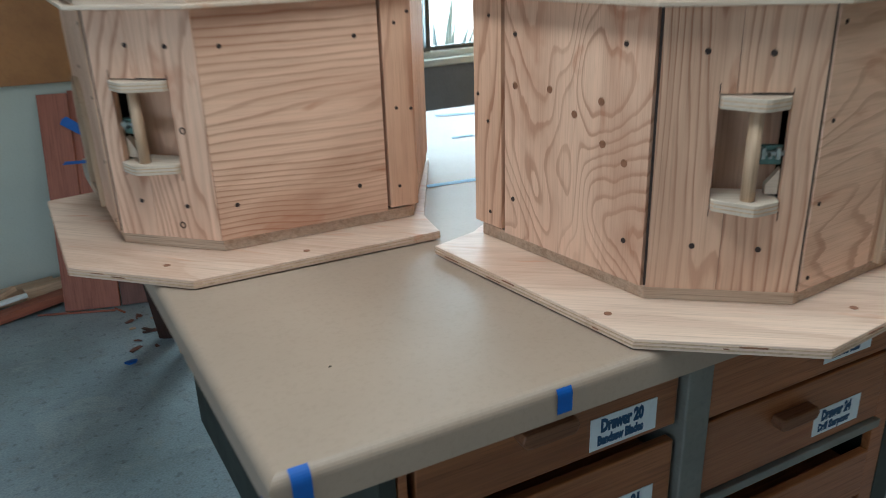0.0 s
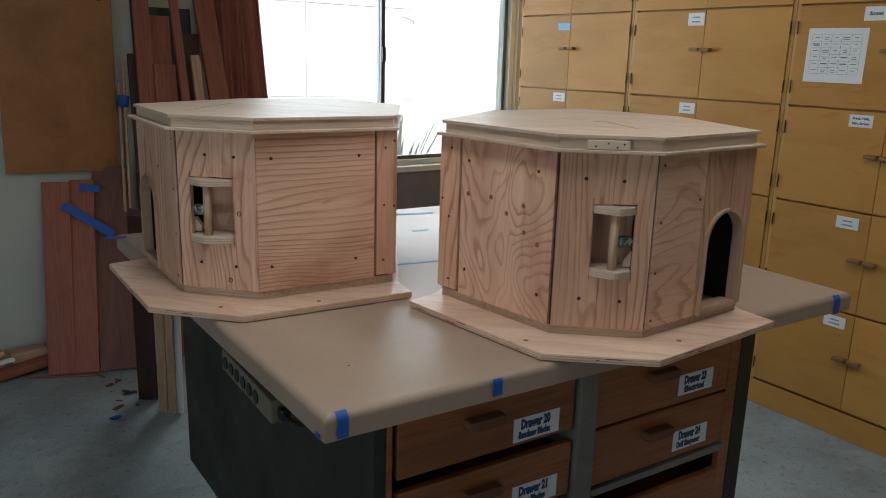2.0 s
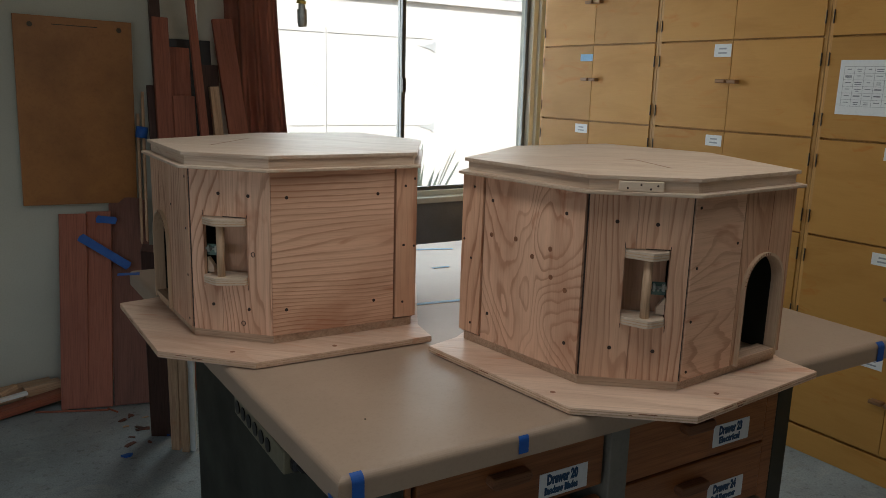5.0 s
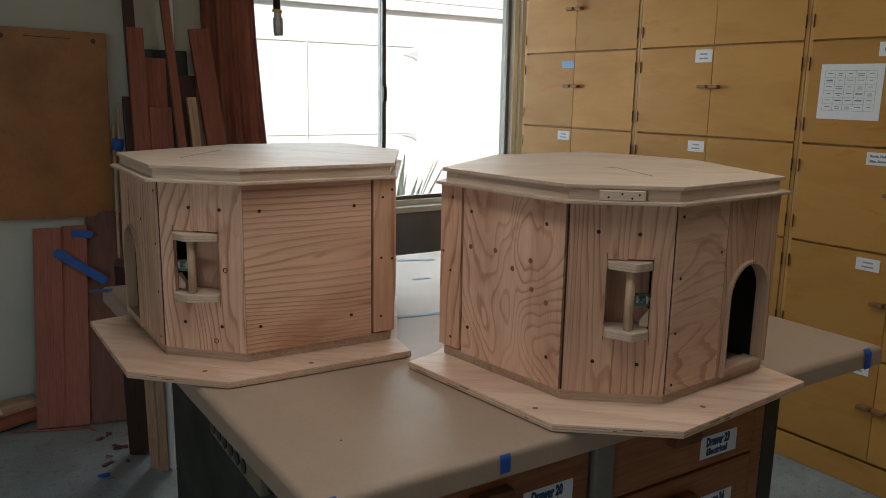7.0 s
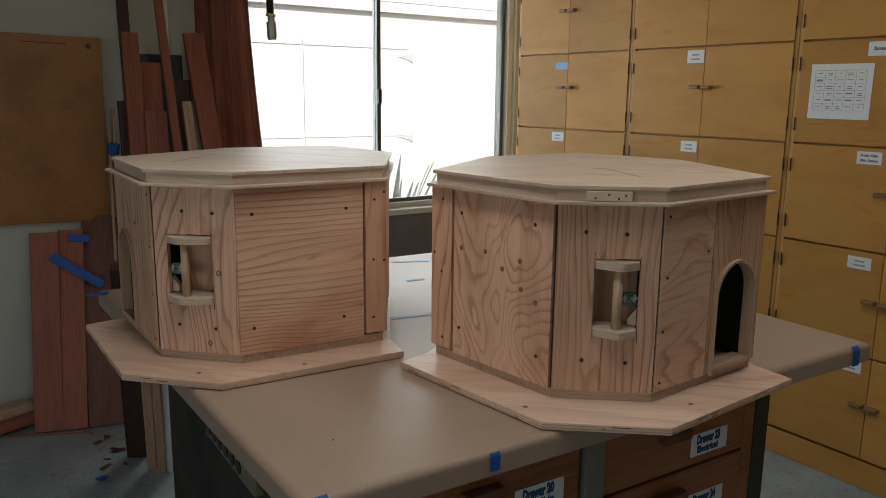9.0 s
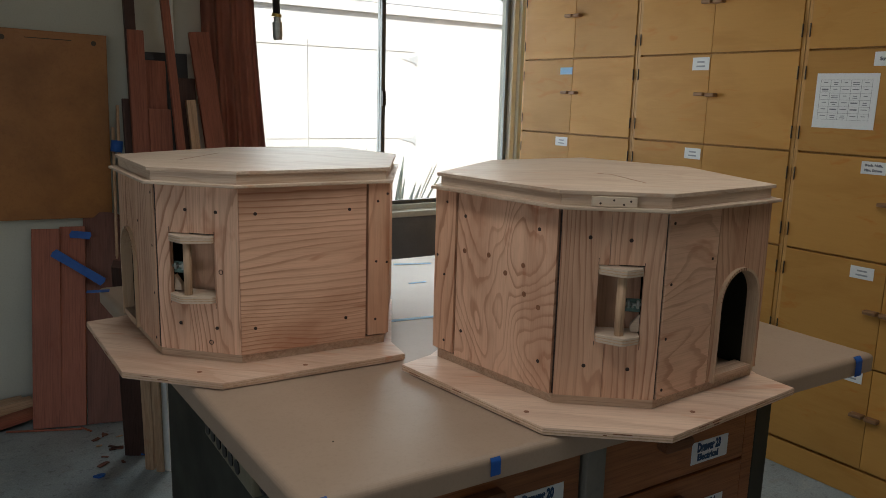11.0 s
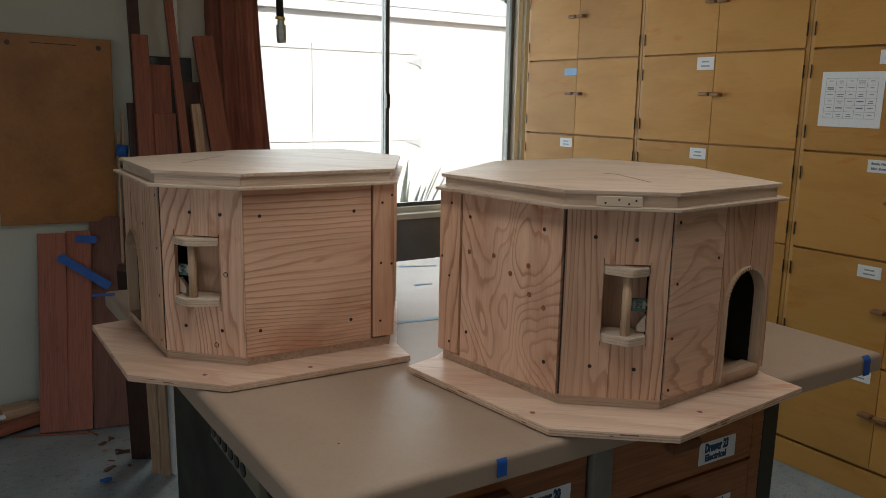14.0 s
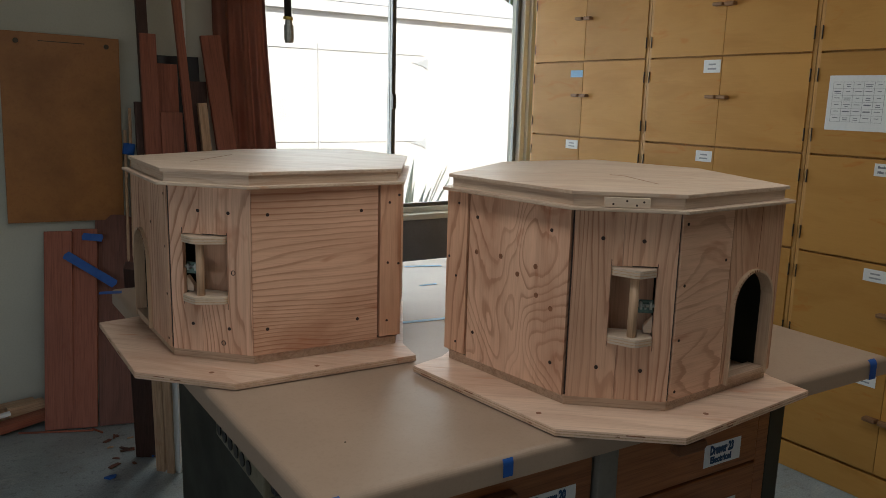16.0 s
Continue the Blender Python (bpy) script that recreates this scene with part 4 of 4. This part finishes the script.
def plank_bm(p0, p1, width, thick):
    """A square bar from p0 to p1 as a bmesh, flat in x."""
    p0, p1 = Vector(p0), Vector(p1)
    up = (p1 - p0).normalized()
    y = up.cross(Vector((1, 0, 0))).normalized()
    m = Matrix((Vector((1, 0, 0)), y, up)).transposed().to_4x4()
    m.translation = p0
    return boxed(0, -thick / 2, 0, width, thick / 2, (p1 - p0).length, 0.003, m=m)


def plank(name, p0, p1, width, thick, mat, label, category="board", group="leaning boards", arc=0.0, twist=0.0):
    """A board that leans from p0 (middle of its foot) to p1 (middle of its head)."""
    p0, p1 = Vector(p0), Vector(p1)
    up = (p1 - p0).normalized()
    x = Vector((math.cos(radians(twist)), math.sin(radians(twist)), 0))
    x = (x - up * x.dot(up)).normalized()
    y = up.cross(x)
    m = Matrix((x, y, up)).transposed().to_4x4()
    m.translation = p0
    length = (p1 - p0).length
    w = width / 2
    if arc:
        loop = [(-w, 0), (w, 0)] + [(w * math.cos(t), length - arc + arc * math.sin(t)) for t in (math.pi * k / 12 for k in range(13))]
        bm = sheet(loop, -thick / 2, thick / 2)
    else:
        bm = boxed(-w, -thick / 2, 0, w, thick / 2, length, 0.002)
    return solid(name, bm, mat, label, category, group, m=m)


RB = "rough redwood board leaning against the workshop wall"
plank("board", (0.238, 3.385, 0.004), (0.315, 3.635, 0.845), 0.116, 0.02, REDWOOD, "reddish redwood board leaning low against wall", twist=-18)
plank("board", (0.335, 3.352, 0.004), (0.424, 3.625, 0.850), 0.106, 0.02, REDWOOD, "reddish redwood board with a dark knot, leaning", twist=-18)
plank("board", (0.475, 3.315, 0.004), (0.559, 3.640, 0.905), 0.170, 0.02, REDWOOD_MID, "dark redwood board with a rounded top, leaning", arc=0.03, twist=-18)
for y, z in ((3.3725 + 0.066, 0.235),):
    solid("knot", disc(0.013, 0.002, 12), HOLE_AND_GAP_SHADE, "dark knot in a redwood board", "knot", m=pose(0.377, 3.416, 0.236, -18, 0, -16))


def tape_between(p0, p1, width, label):
    """A strip of tape from p0 to p1 whose face looks into the room."""
    p0, p1 = Vector(p0), Vector(p1)
    x = (p1 - p0).normalized()
    y = Vector((0.1, 1, -0.25))
    y = (y - x * y.dot(x)).normalized()
    m = Matrix((x, y, x.cross(y))).transposed().to_4x4()
    m.translation = p0
    w, l = width / 2, (p1 - p0).length
    bm = sheet([(0, -w), (l * 0.5, -w * 0.92), (l, -w), (l + 0.006, w * 0.2), (l, w), (l * 0.45, w * 0.95), (0.004, w), (-0.004, 0)], -0.0005, 0.0005)
    return solid("tape_strip", bm, TAPE, label, "tape", "blue tape strips", m=m)


tape_between((0.330, 3.572, 0.748), (0.515, 3.488, 0.610), 0.040, "strip of blue tape slung across the boards")
tape_between((0.408, 3.592, 0.822), (0.486, 3.572, 0.812), 0.034, "strip of blue tape on a redwood board")
plank("board", (0.705, 3.44, 0.004), (0.712, 3.655, 2.35), 0.046, 0.03, REDWOOD_DARK, RB)
plank("board", (0.698, 3.38, 0.004), (0.727, 3.585, 1.735), 0.072, 0.025, REDWOOD, RB)
plank("board", (0.776, 3.41, 0.004), (0.808, 3.600, 1.605), 0.100, 0.022, REDWOOD, RB)
plank("board", (0.785, 3.34, 0.004), (0.806, 3.530, 1.385), 0.100, 0.022, REDWOOD, "short redwood board standing before longer ones")
plank("board", (0.935, 3.33, 0.004), (0.835, 3.600, 2.30), 0.036, 0.03, REDWOOD, "narrow redwood batten leaning against the wall")
plank("board", (0.870, 3.50, 0.004), (0.875, 3.655, 1.645), 0.200, 0.018, BLACK, "black board standing behind the redwood")
plank("board", (0.950, 3.44, 0.004), (0.950, 3.60, 1.53), 0.085, 0.022, REDWOOD_DARK, RB)
plank("board", (1.015, 3.39, 0.004), (0.945, 3.515, 1.430), 0.042, 0.03, LUMBER, "pale narrow lumber offcut standing on end")
plank("board", (1.155, 3.34, 0.004), (1.014, 3.585, 1.745), 0.094, 0.025, REDWOOD, RB)
plank("board", (0.665, 3.46, 0.004), (0.675, 3.60, 1.43), 0.03, 0.02, REDWOOD_DARK, RB)
for x, z in ((0.655, 1.30), (0.680, 1.40)):
    rod = bmesh.new()
    tube(rod, [(x - 0.09, 3.48, 0.002), (x - 0.04, 3.60, z)], 0.007, 8)
    solid("wooden_rod", rod, LUMBER, "thin wooden rod leaning in the corner", "rod", "thin rods", smooth=True)
band = bmesh.new()
tube(band, [(0.620, 3.578, 1.19), (0.628, 3.583, 1.240)], 0.026, 12)
solid("tape_strip", band, TAPE, "blue tape wound round the thin rods", "tape", "blue tape strips", smooth=True)
pipe = bmesh.new()
tube(pipe, [(0.915, WALL_Y - 0.012, 0.3), (0.915, WALL_Y - 0.012, TOP_Z)], 0.010, 10)
solid("conduit", pipe, SILL, "thin painted conduit pipe running up the wall", "conduit", smooth=True)

LB = "lumber offcut leaning on the back of the bench"
plank("board", (0.527, 2.783, 0.004), (0.396, 2.215, 0.93), 0.036, 0.03, LUMBER, LB, twist=-40)
plank("board", (0.556, 2.745, 0.004), (0.422, 2.211, 0.93), 0.030, 0.03, LUMBER, LB, twist=-40)
plank("board", (0.578, 2.735, 0.004), (0.446, 2.212, 0.93), 0.026, 0.02, SHED, "white painted strip leaning on the bench", twist=-40)
plank("board", (0.505, 2.940, 0.004), (0.356, 2.225, 0.95), 0.080, 0.03, REDWOOD_DARK, "dark redwood board leaning on the bench", twist=-30)

# curtain: folded cloth hanging beside the window, flared at the foot
cur = bmesh.new()
nx, nz = 70, 24
grid_v = []
for j in range(nz + 1):
    s = j / nz
    z = 2.45 - 1.62 * s
    x_r = 1.290 + 0.085 * s * s + 0.02 * max(0.0, s - 0.45)
    x_l = 1.030 + 0.02 * s
    row = []
    for i in range(nx + 1):
        u = i / nx
        fold = 0.016 * math.sin(u * 21 + 0.6 * math.sin(s * 3)) + 0.007 * math.sin(u * 47 + s * 2)
        row.append(cur.verts.new((x_l + (x_r - x_l) * u, 3.605 + fold, z)))
    grid_v.append(row)
for a, b in zip(grid_v, grid_v[1:]):
    for i in range(nx):
        cur.faces.new((a[i], a[i + 1], b[i + 1], b[i]))
got = bmesh.ops.solidify(cur, geom=list(cur.faces), thickness=0.002)
solid("curtain", cur, CURTAIN, "dark brown cloth curtain drawn beside the window", "curtain", smooth=True)

hose = thing("air_hose", pose(0.923, 2.40, 0), "black air hose with a brass ring hanging from above", "hose")
hb = bmesh.new()
tube(hb, [(-0.012, 0, TOP_Z), (-0.010, 0, 2.4), (-0.006, 0, 2.0), (-0.002, 0, 1.735)], 0.0125, 12)
part("hose", hb, BLACK, hose, "black rubber hose", smooth=True)
part("ring", tube(bmesh.new(), [(-0.002, 0, 1.728), (-0.001, 0, 1.738)], 0.017, 14), BRASS, hose, "brass ring", smooth=False)
cb = bmesh.new()
tube(cb, [(0, 0, 1.728), (0, 0, 1.712), (0.0, 0, 1.711), (0.001, 0, 1.665), (0.002, 0, 1.652)], [0.012, 0.012, 0.0165, 0.0165, 0.0135], 14)
part("coupler", cb, STEEL, hose, "grey metal coupler", smooth=False)

# scraps on the floor by the wall
plank("offcut", (-0.130, 3.42, 0.020), (0.205, 3.495, 0.046), 0.065, 0.035, REDWOOD, "redwood offcut lying on the floor", "offcut", "wood scraps", twist=90)
plank("offcut", (0.050, 3.54, 0.066), (0.200, 3.56, 0.072), 0.05, 0.045, LUMBER, "pale lumber offcut on the scrap pile", "offcut", "wood scraps", twist=90)
plank("offcut", (-0.150, 3.60, 0.035), (0.170, 3.63, 0.045), 0.07, 0.06, LUMBER, "pale lumber offcut on the scrap pile", "offcut", "wood scraps", twist=90)
plank("offcut", (-0.120, 3.46, 0.066), (0.060, 3.485, 0.080), 0.028, 0.014, SHED, "white painted stick on the scrap pile", "offcut", "wood scraps", twist=90)
plank("offcut", (-0.050, 3.50, 0.085), (0.020, 3.53, 0.105), 0.04, 0.02, LUMBER, "pale lumber offcut on the scrap pile", "offcut", "wood scraps", twist=70)
plank("stick", (0.080, 3.425, 0.006), (0.360, 3.298, 0.006), 0.008, 0.008, REDWOOD, "thin redwood stick on the floor", "stick", "wood scraps", twist=90)
plank("stick", (0.360, 3.32, 0.005), (0.390, 3.255, 0.005), 0.007, 0.007, REDWOOD, "thin redwood stick on the floor", "stick", "wood scraps", twist=90)
rng = random.Random(11)
for k in range(16):
    x, y = rng.uniform(0.33, 0.55), rng.uniform(2.88, 3.22)
    l, w = rng.uniform(0.015, 0.06), rng.uniform(0.006, 0.022)
    bm = sheet([(0, 0), (l, -0.1 * w), (l * 0.95, w), (l * 0.5, w * 1.2), (0, w * 0.9)], 0, 0.003)
    bmesh.ops.rotate(bm, verts=list(bm.verts), matrix=Matrix.Rotation(radians(90), 3, "X"))
    solid("wood_chip", bm, rng.choice((REDWOOD_MID, LUMBER, REDWOOD_DARK)), "small wood chip lying on the concrete floor", "wood chip", "wood chips", m=pose(x, y, 0.0035, 0, 0, rng.uniform(0, 360)))
for x, y, a in ((0.315, 2.80, 20), (0.515, 2.90, 70)):
    bm = sheet([(0, 0), (0.03, 0.004), (0.042, 0.016), (0.03, 0.026), (0.008, 0.022)], 0, 0.008)
    bmesh.ops.rotate(bm, verts=list(bm.verts), matrix=Matrix.Rotation(radians(90), 3, "X"))
    solid("tape_scrap", bm, TAPE, "crumpled scrap of blue tape on the floor", "tape", "floor tape scraps", m=pose(x, y, 0.0085, 0, 0, a))

# wooden chair in the corner by the window
chair = thing("wooden_chair", pose(2.43, 3.08, 0, 0, 0, 165), "brown wooden chair standing in the corner by the window", "chair")
part("seat", boxed(-0.17, -0.15, 0.43, 0.17, 0.2, 0.45, 0.006), KNOB, chair)
back = bmesh.new()
rows = []
for k in range(13):
    u = -0.19 + 0.38 * k / 12
    bow = 0.03 * (1 - (u / 0.19) ** 2)
    drop = 0.012 * max(0.0, abs(u) / 0.19 - 0.8) / 0.2
    rows.append([back.verts.new((u, y - bow, z)) for y, z in ((-0.178, 0.738 + drop), (-0.160, 0.738 + drop), (-0.160, 0.868 - drop), (-0.178, 0.868 - drop))])
for p, q in zip(rows, rows[1:]):
    for i in range(4):
        back.faces.new((p[i], p[(i + 1) % 4], q[(i + 1) % 4], q[i]))
back.faces.new(rows[0])
back.faces.new(list(reversed(rows[-1])))
part("backrest", back, KNOB, chair, "curved wooden backrest")
for x in (-0.168, 0.146):
    part("leg", plank_bm((x, 0.19, 0.002), (x, -0.12, 0.52), 0.022, 0.03), KNOB, chair)
    part("leg", plank_bm((x, -0.22, 0.002), (x, -0.165, 0.80), 0.022, 0.026), KNOB, chair)
part("stretcher", boxed(-0.15, -0.208, 0.20, 0.15, -0.192, 0.225, 0.003), KNOB, chair)

# ---------------------------------------------------------------- outside the window
plain("ground", boxed(-150, WALL_Y + 0.21, -0.4, 150, 400, -0.12), GROUND, "pale gravel yard reaching into the distance", "ground")
HINGE_PALE = surface("pale_galvanised", (0.62, 0.66, 0.67), None, 9, 0.4, 0.5)
shed = thing("shed", pose(0, 7.0, -0.12), "white painted shed with double doors across the yard", "shed")
wall_b = boxed(-1.5, 0, 0, 5.63, 3.2, 2.42)
part("wall", wall_b, SHED, shed)
roof = sheet([(-1.7, 2.42), (5.83, 2.42), (5.83, 2.52), (-1.7, 2.52)], -0.06, 0.0)
part("eave", roof, SHED, shed, "white eave board")
rf = bmesh.new()
vs = [rf.verts.new(c) for c in ((-1.7, -0.06, 2.525), (5.83, -0.06, 2.525), (5.83, 1.6, 3.3), (-1.7, 1.6, 3.3), (5.83, 3.4, 2.525), (-1.7, 3.4, 2.525))]
rf.faces.new(vs[:4])
rf.faces.new((vs[3], vs[2], vs[4], vs[5]))
rf.faces.new((vs[1], vs[4], vs[2]))
rf.faces.new((vs[0], vs[3], vs[5]))
part("roof", rf, SHED, shed, "pale shed roof")
for x0, x1 in ((1.9, 3.116), (3.12, 4.36)):
    d = part("door", boxed(x0, -0.012, 0.06, x1, -0.001, 2.12, 0.003), SHED, shed, "white plank door")
    for z in (1.16, 2.06):
        part("rail", boxed(x0 + 0.02, -0.022, z, x1 - 0.02, -0.0125, z + 0.014), SHED, d)
    if x1 > 4:
        for z in (1.13, 1.97):
            h_ = sheet([(x1 - 0.16, z + 0.012), (x1 - 0.02, z - 0.02), (x1 + 0.03, z - 0.05), (x1 + 0.03, z + 0.075), (x1 - 0.02, z + 0.045)], -0.020, -0.013)
            part("strap_hinge", h_, HINGE_PALE, d, "galvanised strap hinge")
agave = thing("agave", pose(2.66, 4.60, -0.12), "grey-green agave growing outside below the window", "plant")
rng = random.Random(3)
for k in range(16):
    a = 2 * math.pi * k / 16 + rng.uniform(-0.15, 0.15)
    lean = rng.uniform(0.12, 0.55)
    length = rng.uniform(1.0, 1.28)
    bm = bmesh.new()
    rows = []
    for i in range(8):
        s = i / 7
        w = 0.05 * (1 - s) ** 0.7 * (0.6 + 1.2 * s if s < 0.35 else 1.0) + 0.001
        r = length * s * math.sin(lean * (0.6 + 0.5 * s))
        z = length * s * math.cos(lean * (0.6 + 0.5 * s))
        rows.append([bm.verts.new((r + dz * 0.2, x, z + dz)) for x, dz in ((-w, 0.02), (0, -0.012), (w, 0.02), (0, 0.008))])
    for p, q in zip(rows, rows[1:]):
        for i in range(4):
            bm.faces.new((p[i], p[(i + 1) % 4], q[(i + 1) % 4], q[i]))
    part("leaf", bm, AGAVE, agave, m=pose(0, 0, 0, 0, 0, math.degrees(a)))
fence = thing("fence", pose(5.9, 8.6, -0.12), "grey weathered board fence beside the shed", "fence")
part("rail", boxed(-0.1, 0.03, 1.78, 4.0, 0.07, 1.86), SHED_EDGE, fence)
for k in range(26):
    part("slat", boxed(0.15 * k, 0, 0, 0.15 * k + 0.14, 0.022, 1.95 + 0.01 * (k % 3)), SHED_EDGE, fence)
tree = thing("tree", pose(8.2, 12.0, -0.12), "green leafy tree behind the fence", "tree")
tr = bmesh.new()
tube(tr, [(0, 0, 0), (0.05, 0, 1.2), (0, 0.1, 2.4), (0.2, 0.1, 3.6)], [0.16, 0.13, 0.10, 0.05], 10)
for a in range(5):
    t = a * 1.3
    tube(tr, [(0, 0.05, 1.8 + 0.2 * a), (0.6 * math.cos(t), 0.6 * math.sin(t), 2.5 + 0.25 * a), (1.1 * math.cos(t), 1.1 * math.sin(t), 2.9 + 0.3 * a)], [0.05, 0.035, 0.015], 6)
part("trunk", tr, BARK, tree, "brown trunk and limbs")
verts, faces = [], []
for k in range(2600):
    c = Vector((rng.gauss(0, 0.8), rng.gauss(0, 0.8), 3.1 + rng.gauss(0, 0.75)))
    if noise.noise(c * 1.1) < -0.12:
        continue
    q = Euler((rng.uniform(0, 6), rng.uniform(0, 6), rng.uniform(0, 6))).to_matrix()
    n = len(verts)
    verts += [c + q @ Vector(v) for v in ((-0.07, 0, 0), (0, -0.03, 0.01), (0.07, 0, 0), (0, 0.03, 0.01))]
    faces.append((n, n + 1, n + 2, n + 3))
me = bpy.data.meshes.new("crown")
me.from_pydata(verts, [], faces)
me.materials.append(FOLIAGE)
crown = part("crown", me, FOLIAGE, tree, "loose green leaves")
crown["kind"] = "stuff"
